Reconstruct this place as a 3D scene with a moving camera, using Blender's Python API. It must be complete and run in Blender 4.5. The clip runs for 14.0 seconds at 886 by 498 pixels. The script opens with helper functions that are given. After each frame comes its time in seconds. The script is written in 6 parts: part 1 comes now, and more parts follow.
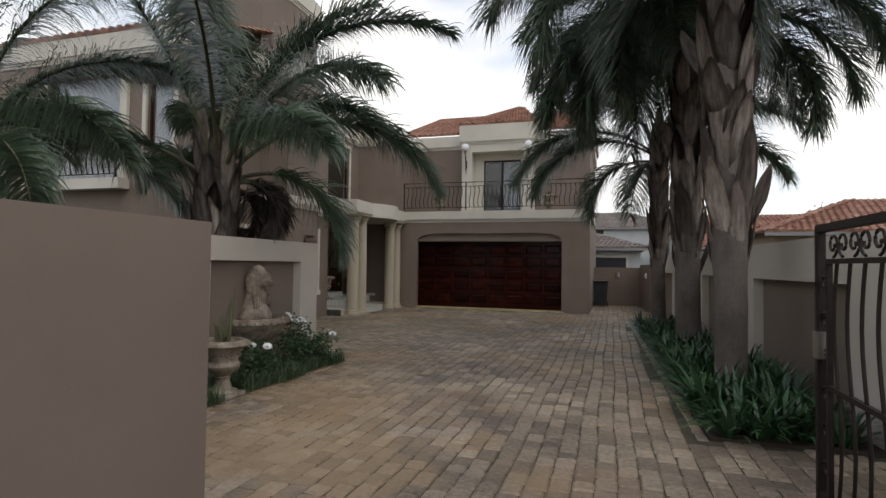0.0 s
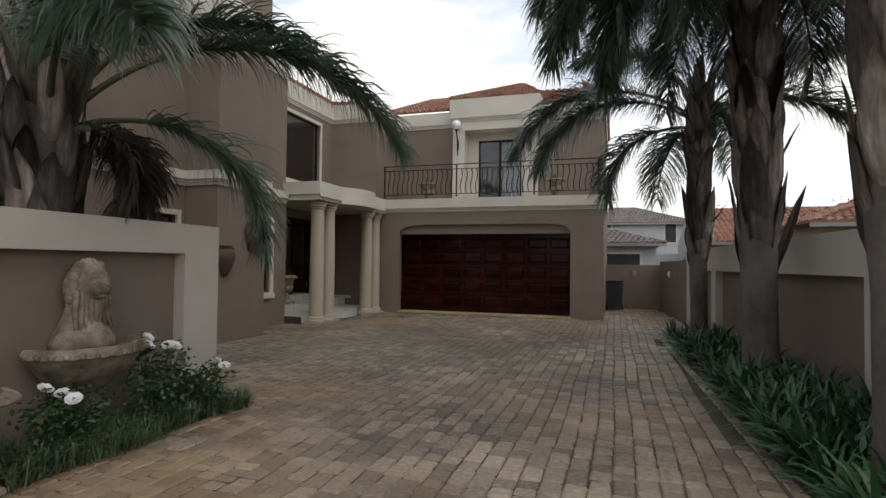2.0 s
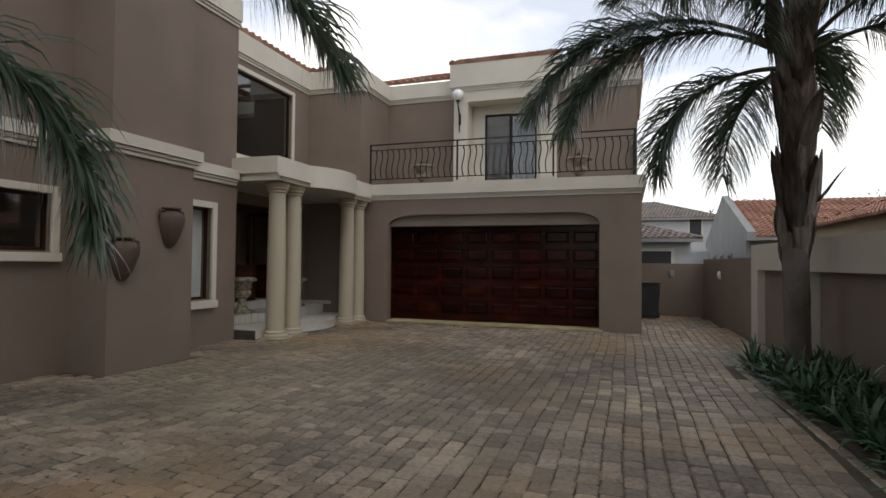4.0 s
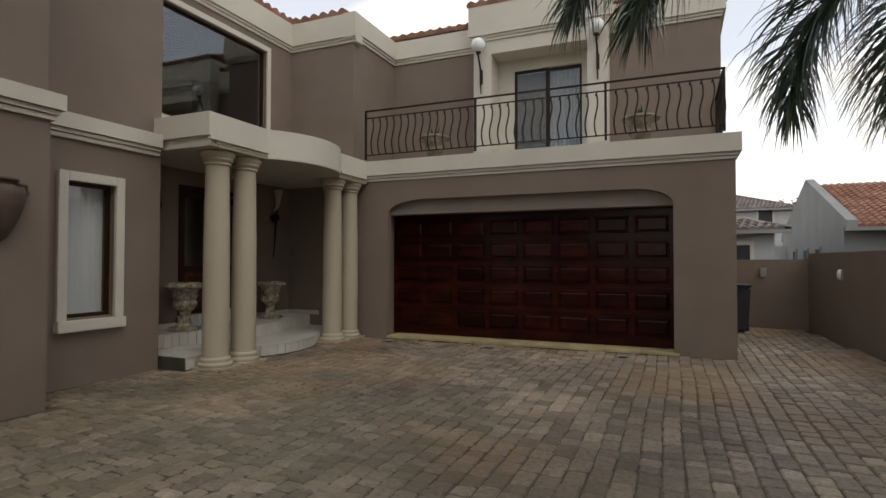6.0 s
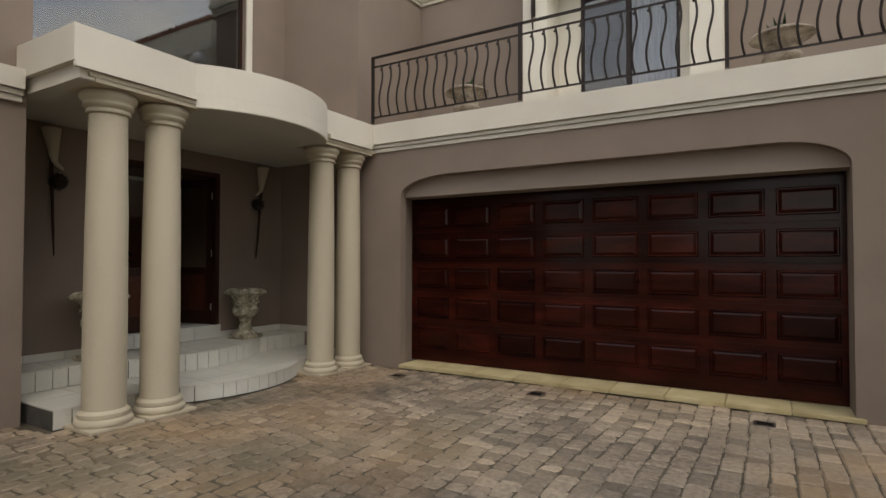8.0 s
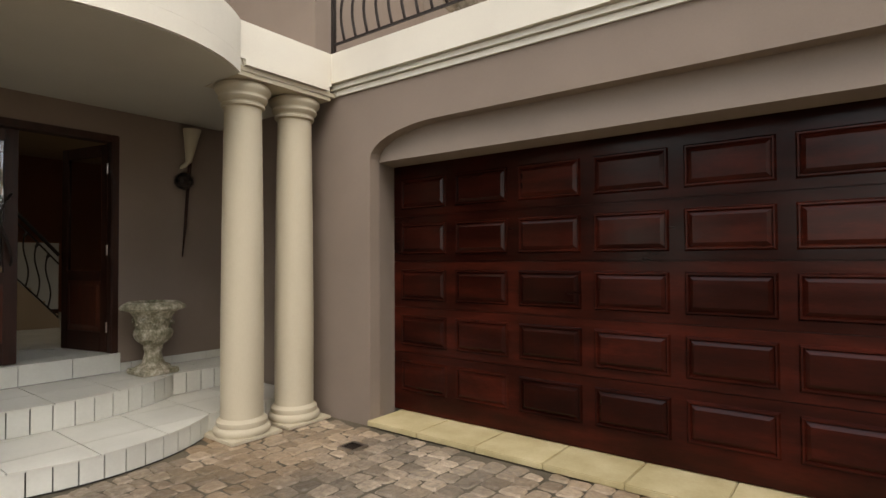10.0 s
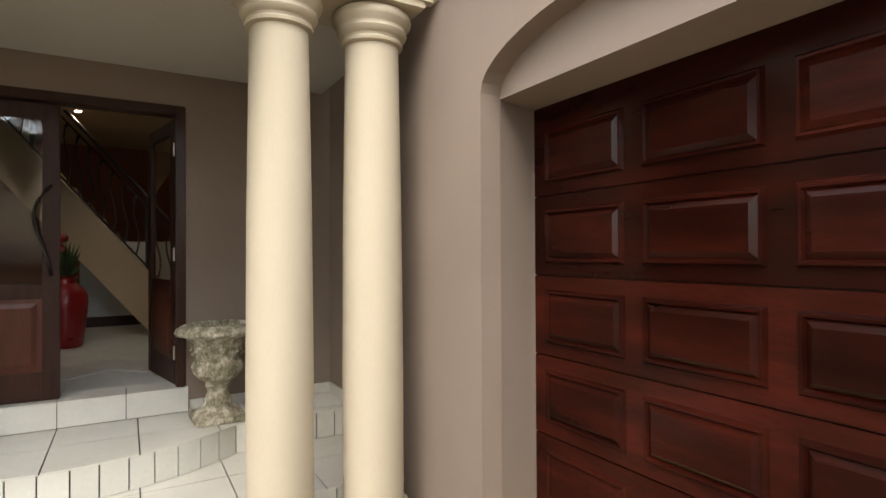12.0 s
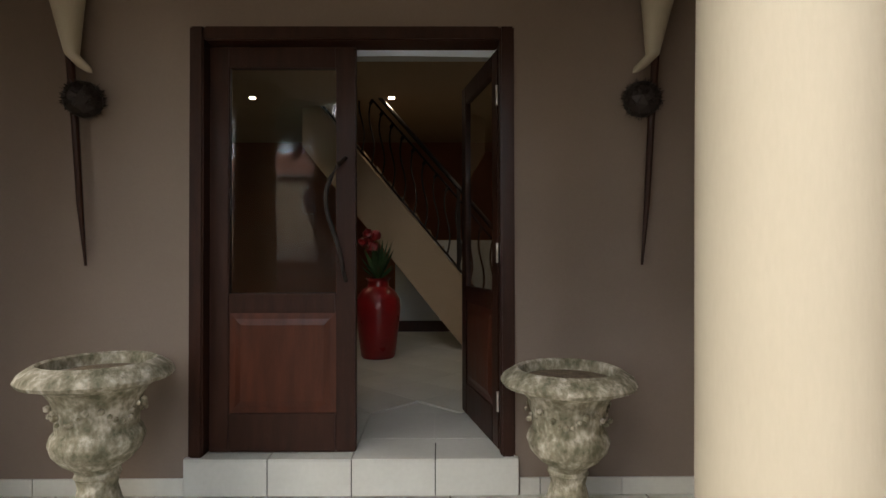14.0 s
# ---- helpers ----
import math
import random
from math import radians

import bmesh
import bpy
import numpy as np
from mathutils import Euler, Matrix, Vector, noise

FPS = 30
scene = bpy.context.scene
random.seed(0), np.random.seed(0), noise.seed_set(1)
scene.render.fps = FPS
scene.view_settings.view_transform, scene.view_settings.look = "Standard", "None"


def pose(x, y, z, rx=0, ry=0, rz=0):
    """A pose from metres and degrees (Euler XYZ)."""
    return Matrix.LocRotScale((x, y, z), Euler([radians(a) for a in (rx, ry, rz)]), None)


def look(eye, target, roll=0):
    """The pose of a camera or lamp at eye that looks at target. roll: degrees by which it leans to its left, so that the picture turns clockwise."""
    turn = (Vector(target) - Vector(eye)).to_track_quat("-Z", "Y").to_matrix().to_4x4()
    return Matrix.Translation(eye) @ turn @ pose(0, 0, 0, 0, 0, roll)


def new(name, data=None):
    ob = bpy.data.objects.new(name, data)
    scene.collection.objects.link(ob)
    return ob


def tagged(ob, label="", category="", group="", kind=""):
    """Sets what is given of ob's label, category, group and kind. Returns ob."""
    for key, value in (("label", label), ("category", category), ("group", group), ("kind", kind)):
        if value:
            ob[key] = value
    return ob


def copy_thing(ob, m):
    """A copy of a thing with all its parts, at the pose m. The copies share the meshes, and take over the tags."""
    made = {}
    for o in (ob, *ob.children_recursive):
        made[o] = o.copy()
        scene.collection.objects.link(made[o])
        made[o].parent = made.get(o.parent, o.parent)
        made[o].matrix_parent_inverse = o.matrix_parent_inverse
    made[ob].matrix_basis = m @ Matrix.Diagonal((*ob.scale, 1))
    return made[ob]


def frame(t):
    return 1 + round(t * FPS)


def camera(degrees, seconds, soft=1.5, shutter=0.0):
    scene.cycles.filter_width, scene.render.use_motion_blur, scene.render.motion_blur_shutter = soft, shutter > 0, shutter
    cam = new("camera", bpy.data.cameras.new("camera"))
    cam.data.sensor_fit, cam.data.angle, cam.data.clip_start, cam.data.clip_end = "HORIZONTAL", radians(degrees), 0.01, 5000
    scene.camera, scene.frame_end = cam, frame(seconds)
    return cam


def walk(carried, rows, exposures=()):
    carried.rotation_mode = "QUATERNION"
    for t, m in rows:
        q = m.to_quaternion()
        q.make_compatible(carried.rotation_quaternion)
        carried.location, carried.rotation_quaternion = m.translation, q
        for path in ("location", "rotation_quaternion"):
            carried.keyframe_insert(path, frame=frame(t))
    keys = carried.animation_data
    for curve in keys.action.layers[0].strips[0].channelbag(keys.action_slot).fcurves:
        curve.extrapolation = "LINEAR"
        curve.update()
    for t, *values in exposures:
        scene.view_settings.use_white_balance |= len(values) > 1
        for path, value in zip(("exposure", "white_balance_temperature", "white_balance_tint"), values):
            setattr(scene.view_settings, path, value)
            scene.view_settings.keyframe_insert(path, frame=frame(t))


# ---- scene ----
cam = camera(78.1, 14.0)
PATH = [
    (0, (0.124, 0.36, 1.511), (-0.468, 2.27, 1.569), 0.8),
    (0.5, (0.054, 1.063, 1.5), (-0.533, 2.974, 1.554), 0.7),
    (1, (0.019, 1.786, 1.48), (-0.573, 3.696, 1.535), 0.8),
    (1.5, (-0.118, 2.519, 1.469), (-0.721, 4.426, 1.522), 0.8),
    (2, (-0.298, 3.248, 1.458), (-0.897, 5.155, 1.512), 0.7),
    (2.5, (-0.481, 3.954, 1.436), (-1.081, 5.861, 1.492), 0.5),
    (3, (-0.613, 4.647, 1.443), (-1.213, 6.555, 1.497), 0.6),
    (5.5, (-1.293, 8.532, 1.457), (-2.04, 10.387, 1.505), 0.2),
    (6, (-1.404, 9.304, 1.437), (-2.189, 11.143, 1.484), 0.1),
    (6.5, (-1.591, 10.068, 1.459), (-2.414, 11.89, 1.501), 0.1),
    (7, (-1.701, 10.839, 1.423), (-2.588, 12.631, 1.475), 0.1),
    (7.5, (-1.937, 11.559, 1.441), (-2.878, 13.323, 1.489), 0.1),
    (8, (-2.121, 12.282, 1.443), (-3.14, 14.003, 1.49), 0.1),
    (8.5, (-2.294, 13.003, 1.407), (-3.365, 14.691, 1.467), 0.1),
    (9, (-2.537, 13.651, 1.399), (-3.639, 15.319, 1.458), -0.1),
    (11.5, (-3.812, 16.629, 1.551), (-5.386, 17.863, 1.568), -0.2),
    (12, (-4.196, 16.913, 1.555), (-5.927, 17.915, 1.572), -0.3),
    (12.5, (-4.601, 17.007, 1.542), (-6.476, 17.702, 1.564), -0.4),
    (13, (-5.044, 17.049, 1.54), (-7.01, 17.414, 1.56), -0.2),
    (13.5, (-5.507, 16.99, 1.513), (-7.5, 17.141, 1.558), -0.2),
    (14, (-6.065, 16.931, 1.545), (-8.065, 16.943, 1.57), -0.1),
]
walk(cam, [(t, look(eye, target, roll)) for t, eye, target, roll in PATH],
     exposures=[(0, -0.24, 6600, 10), (3, -0.12, 6600, 10), (5.5, -0.28, 6900, 10), (6.5, 0.03, 7000, 10), (8, 0.53, 7100, 10), (9, 0.87, 7150, 10), (11.5, 1.98, 7100, 10), (12.5, 2.22, 6950, 10), (13, 2.1, 6900, 10), (14, 1.92, 6900, 10)])

# ---- light ----
world = bpy.data.worlds.new("sky")
scene.world = world
world.use_nodes = True
wn, wl = world.node_tree.nodes, world.node_tree.links
wn.clear()
w_out = wn.new("ShaderNodeOutputWorld")
w_bg = wn.new("ShaderNodeBackground")
w_sky = wn.new("ShaderNodeTexSky")
w_sky.sky_type, w_sky.sun_disc = "NISHITA", False
w_sky.sun_elevation, w_sky.sun_rotation = radians(50.6), radians(129.8)
w_tc = wn.new("ShaderNodeTexCoord")
w_map = wn.new("ShaderNodeMapping")
w_map.inputs["Location"].default_value = (0.2, 0.55, 0.35)
w_map.inputs["Scale"].default_value = (1.0, 1.0, 2.2)
w_noise = wn.new("ShaderNodeTexNoise")
w_noise.inputs["Scale"].default_value, w_noise.inputs["Detail"].default_value = 2.3, 6
w_ramp = wn.new("ShaderNodeValToRGB")
w_ramp.color_ramp.elements[0].position, w_ramp.color_ramp.elements[1].position = 0.45, 0.58
w_ramp.color_ramp.elements[0].color = (0.5, 0.5, 0.5, 1)
w_mix = wn.new("ShaderNodeMix")
w_mix.data_type = "RGBA"
w_mix.inputs[7].default_value = (11.0, 10.9, 10.75, 1)
w_bg.inputs["Strength"].default_value = 0.128
wl.new(w_tc.outputs["Generated"], w_map.inputs["Vector"])
wl.new(w_map.outputs["Vector"], w_noise.inputs["Vector"])
# cloud bank low down, breaking up higher
w_sep = wn.new("ShaderNodeSeparateXYZ")
w_high = wn.new("ShaderNodeMapRange")
w_high.inputs["From Min"].default_value, w_high.inputs["From Max"].default_value = 0.30, 0.46
w_high.inputs["To Min"].default_value, w_high.inputs["To Max"].default_value = 0.04, -0.14
w_thin = wn.new("ShaderNodeMath")
wl.new(w_tc.outputs["Generated"], w_sep.inputs["Vector"])
wl.new(w_sep.outputs["Z"], w_high.inputs["Value"])
wl.new(w_noise.outputs["Fac"], w_thin.inputs[0])
wl.new(w_high.outputs["Result"], w_thin.inputs[1])
wl.new(w_thin.outputs[0], w_ramp.inputs["Fac"])
wl.new(w_ramp.outputs["Color"], w_mix.inputs[0])
w_clear = wn.new("ShaderNodeHueSaturation")
w_clear.inputs["Saturation"].default_value, w_clear.inputs["Value"].default_value = 1.05, 1.9
wl.new(w_sky.outputs["Color"], w_clear.inputs["Color"])
wl.new(w_clear.outputs["Color"], w_mix.inputs[6])
wl.new(w_mix.outputs[2], w_bg.inputs["Color"])
wl.new(w_bg.outputs["Background"], w_out.inputs["Surface"])

sun_data = bpy.data.lights.new("sun", "SUN")
sun_data.energy, sun_data.angle, sun_data.color = 0.55, radians(40), (1.0, 0.93, 0.84)
sun = new("sun", sun_data)
sun.matrix_world = look((12, 2, 19), (0, 12, 0))

# ---- materials ----
def material(name, colours, rough=0.8, metal=0.0, scale=3.0, grain=60.0, bump=0.15, stretch=(1, 1, 1), spec=0.4, coat=0.0, per_piece=0.0, mottle=0.25):
    """Two-scale procedural surface: broad stains between the colours, fine grain as bump."""
    m = bpy.data.materials.new(name)
    m.use_nodes = True
    n, l = m.node_tree.nodes, m.node_tree.links
    p = n["Principled BSDF"]
    tc = n.new("ShaderNodeTexCoord")
    mp = n.new("ShaderNodeMapping")
    mp.inputs["Scale"].default_value = stretch
    l.new(tc.outputs["Object"], mp.inputs["Vector"])
    big, fine = n.new("ShaderNodeTexNoise"), n.new("ShaderNodeTexNoise")
    big.inputs["Scale"].default_value, big.inputs["Detail"].default_value = scale, 7
    fine.inputs["Scale"].default_value, fine.inputs["Detail"].default_value = grain, 4
    l.new(mp.outputs["Vector"], big.inputs["Vector"])
    l.new(mp.outputs["Vector"], fine.inputs["Vector"])
    ramp = n.new("ShaderNodeValToRGB")
    el = ramp.color_ramp.elements
    el[0].position, el[1].position = 0.3, 0.7
    el[0].color, el[1].color = (*colours[0], 1), (*colours[-1], 1)
    if len(colours) > 2:
        mid = el.new(0.5)
        mid.color = (*colours[1], 1)
    add = n.new("ShaderNodeMath")
    add.operation, add.inputs[1].default_value = "MULTIPLY_ADD", mottle
    l.new(fine.outputs["Fac"], add.inputs[0])
    off = n.new("ShaderNodeMath")
    off.operation, off.inputs[1].default_value = "SUBTRACT", mottle / 2
    l.new(big.outputs["Fac"], off.inputs[0])
    l.new(off.outputs[0], add.inputs[2])
    l.new(add.outputs[0], ramp.inputs["Fac"])
    colour = ramp.outputs["Color"]
    if per_piece:
        info, geo = n.new("ShaderNodeObjectInfo"), n.new("ShaderNodeNewGeometry")
        s = n.new("ShaderNodeMath")
        l.new(info.outputs["Random"], s.inputs[0])
        l.new(geo.outputs["Random Per Island"], s.inputs[1])
        fr = n.new("ShaderNodeMath")
        fr.operation = "FRACT"
        l.new(s.outputs[0], fr.inputs[0])
        rg = n.new("ShaderNodeMapRange")
        rg.inputs["To Min"].default_value, rg.inputs["To Max"].default_value = 1 - per_piece, 1 + per_piece
        l.new(fr.outputs[0], rg.inputs["Value"])
        hsv = n.new("ShaderNodeHueSaturation")
        l.new(colour, hsv.inputs["Color"])
        l.new(rg.outputs["Result"], hsv.inputs["Value"])
        colour = hsv.outputs["Color"]
    l.new(colour, p.inputs["Base Color"])
    bp = n.new("ShaderNodeBump")
    bp.inputs["Strength"].default_value, bp.inputs["Distance"].default_value = bump, 0.01
    l.new(fine.outputs["Fac"], bp.inputs["Height"])
    l.new(bp.outputs["Normal"], p.inputs["Normal"])
    rr = n.new("ShaderNodeMapRange")
    rr.inputs["To Min"].default_value, rr.inputs["To Max"].default_value = max(0.03, rough - 0.1), min(1, rough + 0.1)
    l.new(big.outputs["Fac"], rr.inputs["Value"])
    l.new(rr.outputs["Result"], p.inputs["Roughness"])
    p.inputs["Metallic"].default_value = metal
    p.inputs["Specular IOR Level"].default_value = spec
    p.inputs["Coat Weight"].default_value = coat
    p.inputs["Coat Roughness"].default_value = 0.12
    return m


TAUPE = material("taupe_plaster", [(0.188, 0.145, 0.113), (0.222, 0.173, 0.136)], 0.85, scale=1.3, grain=90, bump=0.05)
# wall taupe painted lighter, for the light falling on the garage reveal
TAUPE_LIT = material("taupe_plaster_lit", [(0.215, 0.17, 0.137), (0.245, 0.195, 0.158)], 0.85, scale=1.3, grain=90, bump=0.05)
CREAM = material("cream_plaster", [(0.565, 0.525, 0.44), (0.64, 0.60, 0.505)], 0.8, scale=1.1, grain=80, bump=0.08)
BONE = material("bone_wall_paint", [(0.48, 0.432, 0.365), (0.56, 0.507, 0.435)], 0.85, scale=0.9, grain=70, bump=0.1)
STONE = material("cast_stone_column", [(0.405, 0.355, 0.258), (0.47, 0.416, 0.309)], 0.75, scale=2.2, grain=120, bump=0.06, stretch=(1, 1, 0.25))
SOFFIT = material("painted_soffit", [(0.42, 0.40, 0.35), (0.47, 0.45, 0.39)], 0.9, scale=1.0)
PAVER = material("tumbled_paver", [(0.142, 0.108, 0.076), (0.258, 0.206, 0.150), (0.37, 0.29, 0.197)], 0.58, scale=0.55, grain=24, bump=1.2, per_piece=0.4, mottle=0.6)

def moss_and_shade_tint(m, colour, scale, strength, centre=None, reach=1.0):
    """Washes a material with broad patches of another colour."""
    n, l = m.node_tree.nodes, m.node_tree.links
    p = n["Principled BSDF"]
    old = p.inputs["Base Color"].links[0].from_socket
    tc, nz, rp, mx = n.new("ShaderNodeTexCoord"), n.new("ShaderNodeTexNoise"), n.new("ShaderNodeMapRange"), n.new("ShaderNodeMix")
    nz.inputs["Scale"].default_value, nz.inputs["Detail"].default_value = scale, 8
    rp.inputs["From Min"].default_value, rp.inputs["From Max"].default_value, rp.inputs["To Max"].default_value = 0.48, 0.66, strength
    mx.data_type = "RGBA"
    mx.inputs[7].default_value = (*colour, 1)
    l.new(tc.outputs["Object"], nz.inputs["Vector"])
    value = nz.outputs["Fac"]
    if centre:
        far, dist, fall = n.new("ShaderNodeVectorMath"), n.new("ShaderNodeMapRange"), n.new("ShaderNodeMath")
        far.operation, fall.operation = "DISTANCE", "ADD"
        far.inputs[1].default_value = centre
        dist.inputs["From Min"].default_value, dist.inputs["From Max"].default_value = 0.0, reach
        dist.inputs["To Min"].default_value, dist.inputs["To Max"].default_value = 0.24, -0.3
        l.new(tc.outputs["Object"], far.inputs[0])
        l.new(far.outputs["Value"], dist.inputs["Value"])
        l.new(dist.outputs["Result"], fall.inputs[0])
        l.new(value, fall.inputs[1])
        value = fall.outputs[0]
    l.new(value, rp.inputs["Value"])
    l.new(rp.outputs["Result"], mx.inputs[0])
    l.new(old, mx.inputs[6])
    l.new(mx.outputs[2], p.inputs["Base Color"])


moss_and_shade_tint(PAVER, (0.30, 0.185, 0.085), 0.42, 0.6)
moss_and_shade_tint(PAVER, (0.10, 0.085, 0.06), 0.9, 0.2)
# greenish moss near the bay, and the high walls' shade put into the colour
moss_and_shade_tint(PAVER, (0.125, 0.112, 0.068), 0.8, 0.5, (-5.2, 12.5, 0), 7.5)
moss_and_shade_tint(PAVER, (0.30, 0.20, 0.105), 1.6, 0.6, (-2.6, 4.2, 0), 4.2)
JOINT = material("joint_sand", [(0.05, 0.043, 0.028), (0.125, 0.10, 0.066)], 0.95, scale=1.5, grain=120, bump=0.5)
EARTH = material("dark_soil", [(0.035, 0.026, 0.018), (0.08, 0.06, 0.04)], 0.95, scale=4, grain=60, bump=0.8)
DRYSOIL = material("dry_brown_soil", [(0.10, 0.072, 0.045), (0.19, 0.145, 0.095)], 0.95, scale=20, grain=60, bump=0.9)
TILE = material("grey_white_floor_tile", [(0.49, 0.478, 0.418), (0.60, 0.588, 0.52)], 0.38, scale=2.0, grain=40, bump=0.04, per_piece=0.05)
GROUT = material("dark_grout", [(0.045, 0.042, 0.036), (0.08, 0.075, 0.064)], 0.9, scale=5)
MAHOGANY = material("varnished_mahogany", [(0.0125, 0.0026, 0.0016), (0.0215, 0.004, 0.0022), (0.037, 0.006, 0.003)], 0.2, scale=1.6, grain=18, bump=0.04, stretch=(1, 1, 5), spec=0.11, coat=0.03, per_piece=0.45)
DOORWOOD = material("dark_stained_door", [(0.02, 0.0075, 0.0045), (0.038, 0.0135, 0.0075)], 0.45, scale=3, grain=25, bump=0.06, stretch=(7, 7, 1), spec=0.2, coat=0.04)
DOORPANEL = material("reddish_door_panel", [(0.045, 0.013, 0.007), (0.075, 0.021, 0.010)], 0.4, scale=3, grain=25, bump=0.05, stretch=(6, 6, 1), spec=0.25, coat=0.05)
IRON = material("black_brown_iron", [(0.018, 0.013, 0.011), (0.035, 0.026, 0.022)], 0.5, metal=0.5, scale=8, grain=90, bump=0.2)
TERRACOTTA = material("orange_roof_tile", [(0.22, 0.10, 0.065), (0.31, 0.155, 0.10), (0.38, 0.225, 0.16)], 0.8, scale=1.2, grain=40, bump=0.3, per_piece=0.25)
GREYTILE = material("grey_roof_tile", [(0.18, 0.15, 0.13), (0.27, 0.23, 0.20)], 0.8, scale=1.2, grain=40, bump=0.3, per_piece=0.2)
TRUNK = material("grey_palm_bark", [(0.07, 0.057, 0.048), (0.118, 0.097, 0.083), (0.165, 0.138, 0.12)], 0.9, scale=3, grain=35, bump=0.9, stretch=(1, 1, 0.5))
BOOT = material("dry_leaf_base", [(0.10, 0.074, 0.06), (0.22, 0.178, 0.15), (0.38, 0.325, 0.285)], 0.85, scale=5, grain=30, bump=0.6, stretch=(3, 3, 0.4), per_piece=0.35)
FROND = material("palm_leaflet", [(0.034, 0.058, 0.034), (0.105, 0.145, 0.09)], 0.3, scale=2.5, grain=30, bump=0.1, per_piece=0.55, spec=0.6)
DRYFROND = material("dry_hanging_leaf", [(0.02, 0.016, 0.012), (0.06, 0.046, 0.034)], 0.8, scale=3, per_piece=0.4)
RACHIS = material("palm_leaf_stalk", [(0.07, 0.065, 0.035), (0.12, 0.12, 0.06)], 0.6, scale=4)
STRAP = material("strap_leaf", [(0.02, 0.052, 0.02), (0.05, 0.112, 0.042)], 0.36, scale=4, grain=30, bump=0.1, per_piece=0.4)
GRASSY = material("tufted_grass", [(0.035, 0.07, 0.028), (0.12, 0.17, 0.085)], 0.6, scale=5, per_piece=0.4)
ROSELEAF = material("rose_leaf", [(0.018, 0.048, 0.018), (0.045, 0.09, 0.03)], 0.5, scale=6, per_piece=0.4)
PETAL = material("white_petal", [(0.72, 0.72, 0.68), (0.85, 0.85, 0.82)], 0.6, scale=20)
MOSSY = material("mossy_cast_stone", [(0.12, 0.112, 0.066), (0.27, 0.245, 0.172), (0.56, 0.51, 0.41)], 0.85, scale=17, grain=60, bump=0.9, mottle=0.45, stretch=(1, 1, 0.7))
PALESTONE = material("weathered_pale_stone", [(0.11, 0.085, 0.06), (0.25, 0.205, 0.155), (0.40, 0.345, 0.275)], 0.9, scale=6, grain=45, bump=0.5)
CLAYPOT = material("brown_clay_pot", [(0.075, 0.048, 0.036), (0.12, 0.08, 0.06)], 0.8, scale=6, bump=0.3)
SILL = material("yellow_stone_sill", [(0.36, 0.29, 0.14), (0.50, 0.42, 0.24)], 0.8, scale=3, per_piece=0.1)
GREENBIN = material("dark_bin_plastic", [(0.02, 0.02, 0.024), (0.035, 0.035, 0.04)], 0.45)
HALLWALL = material("ochre_hall_paint", [(0.34, 0.25, 0.16), (0.40, 0.30, 0.20)], 0.9, scale=1)
RUSTWALL = material("rust_red_hall_paint", [(0.24, 0.09, 0.05), (0.28, 0.11, 0.06)], 0.9, scale=1)
REDGLAZE = material("red_glazed_vase", [(0.17, 0.006, 0.008), (0.25, 0.010, 0.010)], 0.3, scale=4, coat=0.2)
CURTAIN = material("white_curtain", [(0.34, 0.36, 0.39), (0.44, 0.46, 0.48)], 0.9, scale=2, stretch=(6, 6, 0.5))
BLIND = material("pale_window_blind", [(0.60, 0.63, 0.63), (0.70, 0.72, 0.72)], 0.8, scale=1.5)
# indoor gloom put into the plaster colour, so the rooms look dark
ROOMSHADE = material("plaster_darkened_as_unlit", [(0.10, 0.09, 0.085), (0.14, 0.13, 0.12)], 0.9)
GREYWALL = material("grey_house_plaster", [(0.24, 0.24, 0.23), (0.30, 0.30, 0.285)], 0.85, scale=0.7)
PALEWALL = material("pale_house_plaster", [(0.42, 0.43, 0.42), (0.50, 0.51, 0.50)], 0.85, scale=0.7)
TANWALL = material("tan_house_plaster", [(0.34, 0.28, 0.19), (0.40, 0.33, 0.23)], 0.85, scale=0.7)
METAL = material("steel_fitting", [(0.45, 0.43, 0.40), (0.55, 0.52, 0.48)], 0.3, metal=1.0)
FARLEAF = material("distant_tree_leaf", [(0.03, 0.045, 0.022), (0.06, 0.08, 0.04)], 0.7, scale=2, per_piece=0.4)


def glass_material(name, tint, rough=0.0, ior=1.45):
    m = bpy.data.materials.new(name)
    m.use_nodes = True
    p = m.node_tree.nodes["Principled BSDF"]
    p.inputs["Base Color"].default_value = (*tint, 1)
    p.inputs["Transmission Weight"].default_value = 1
    p.inputs["Roughness"].default_value = rough
    p.inputs["IOR"].default_value = ior
    return m


GLASS = glass_material("window_glass", (0.95, 0.96, 0.96))
DARKGLASS = glass_material("tinted_window_glass", (0.30, 0.33, 0.36), ior=1.9)


def glow_material(name, colour, strength):
    m = bpy.data.materials.new(name)
    m.use_nodes = True
    p = m.node_tree.nodes["Principled BSDF"]
    p.inputs["Base Color"].default_value = (0.8, 0.8, 0.8, 1)
    p.inputs["Emission Color"].default_value = (*colour, 1)
    p.inputs["Emission Strength"].default_value = strength
    return m


OPAL = material("opal_glass_globe", [(0.80, 0.80, 0.78), (0.85, 0.85, 0.83)], 0.25)
SPOT = glow_material("lit_downlight", (1.0, 0.86, 0.65), 14.0)

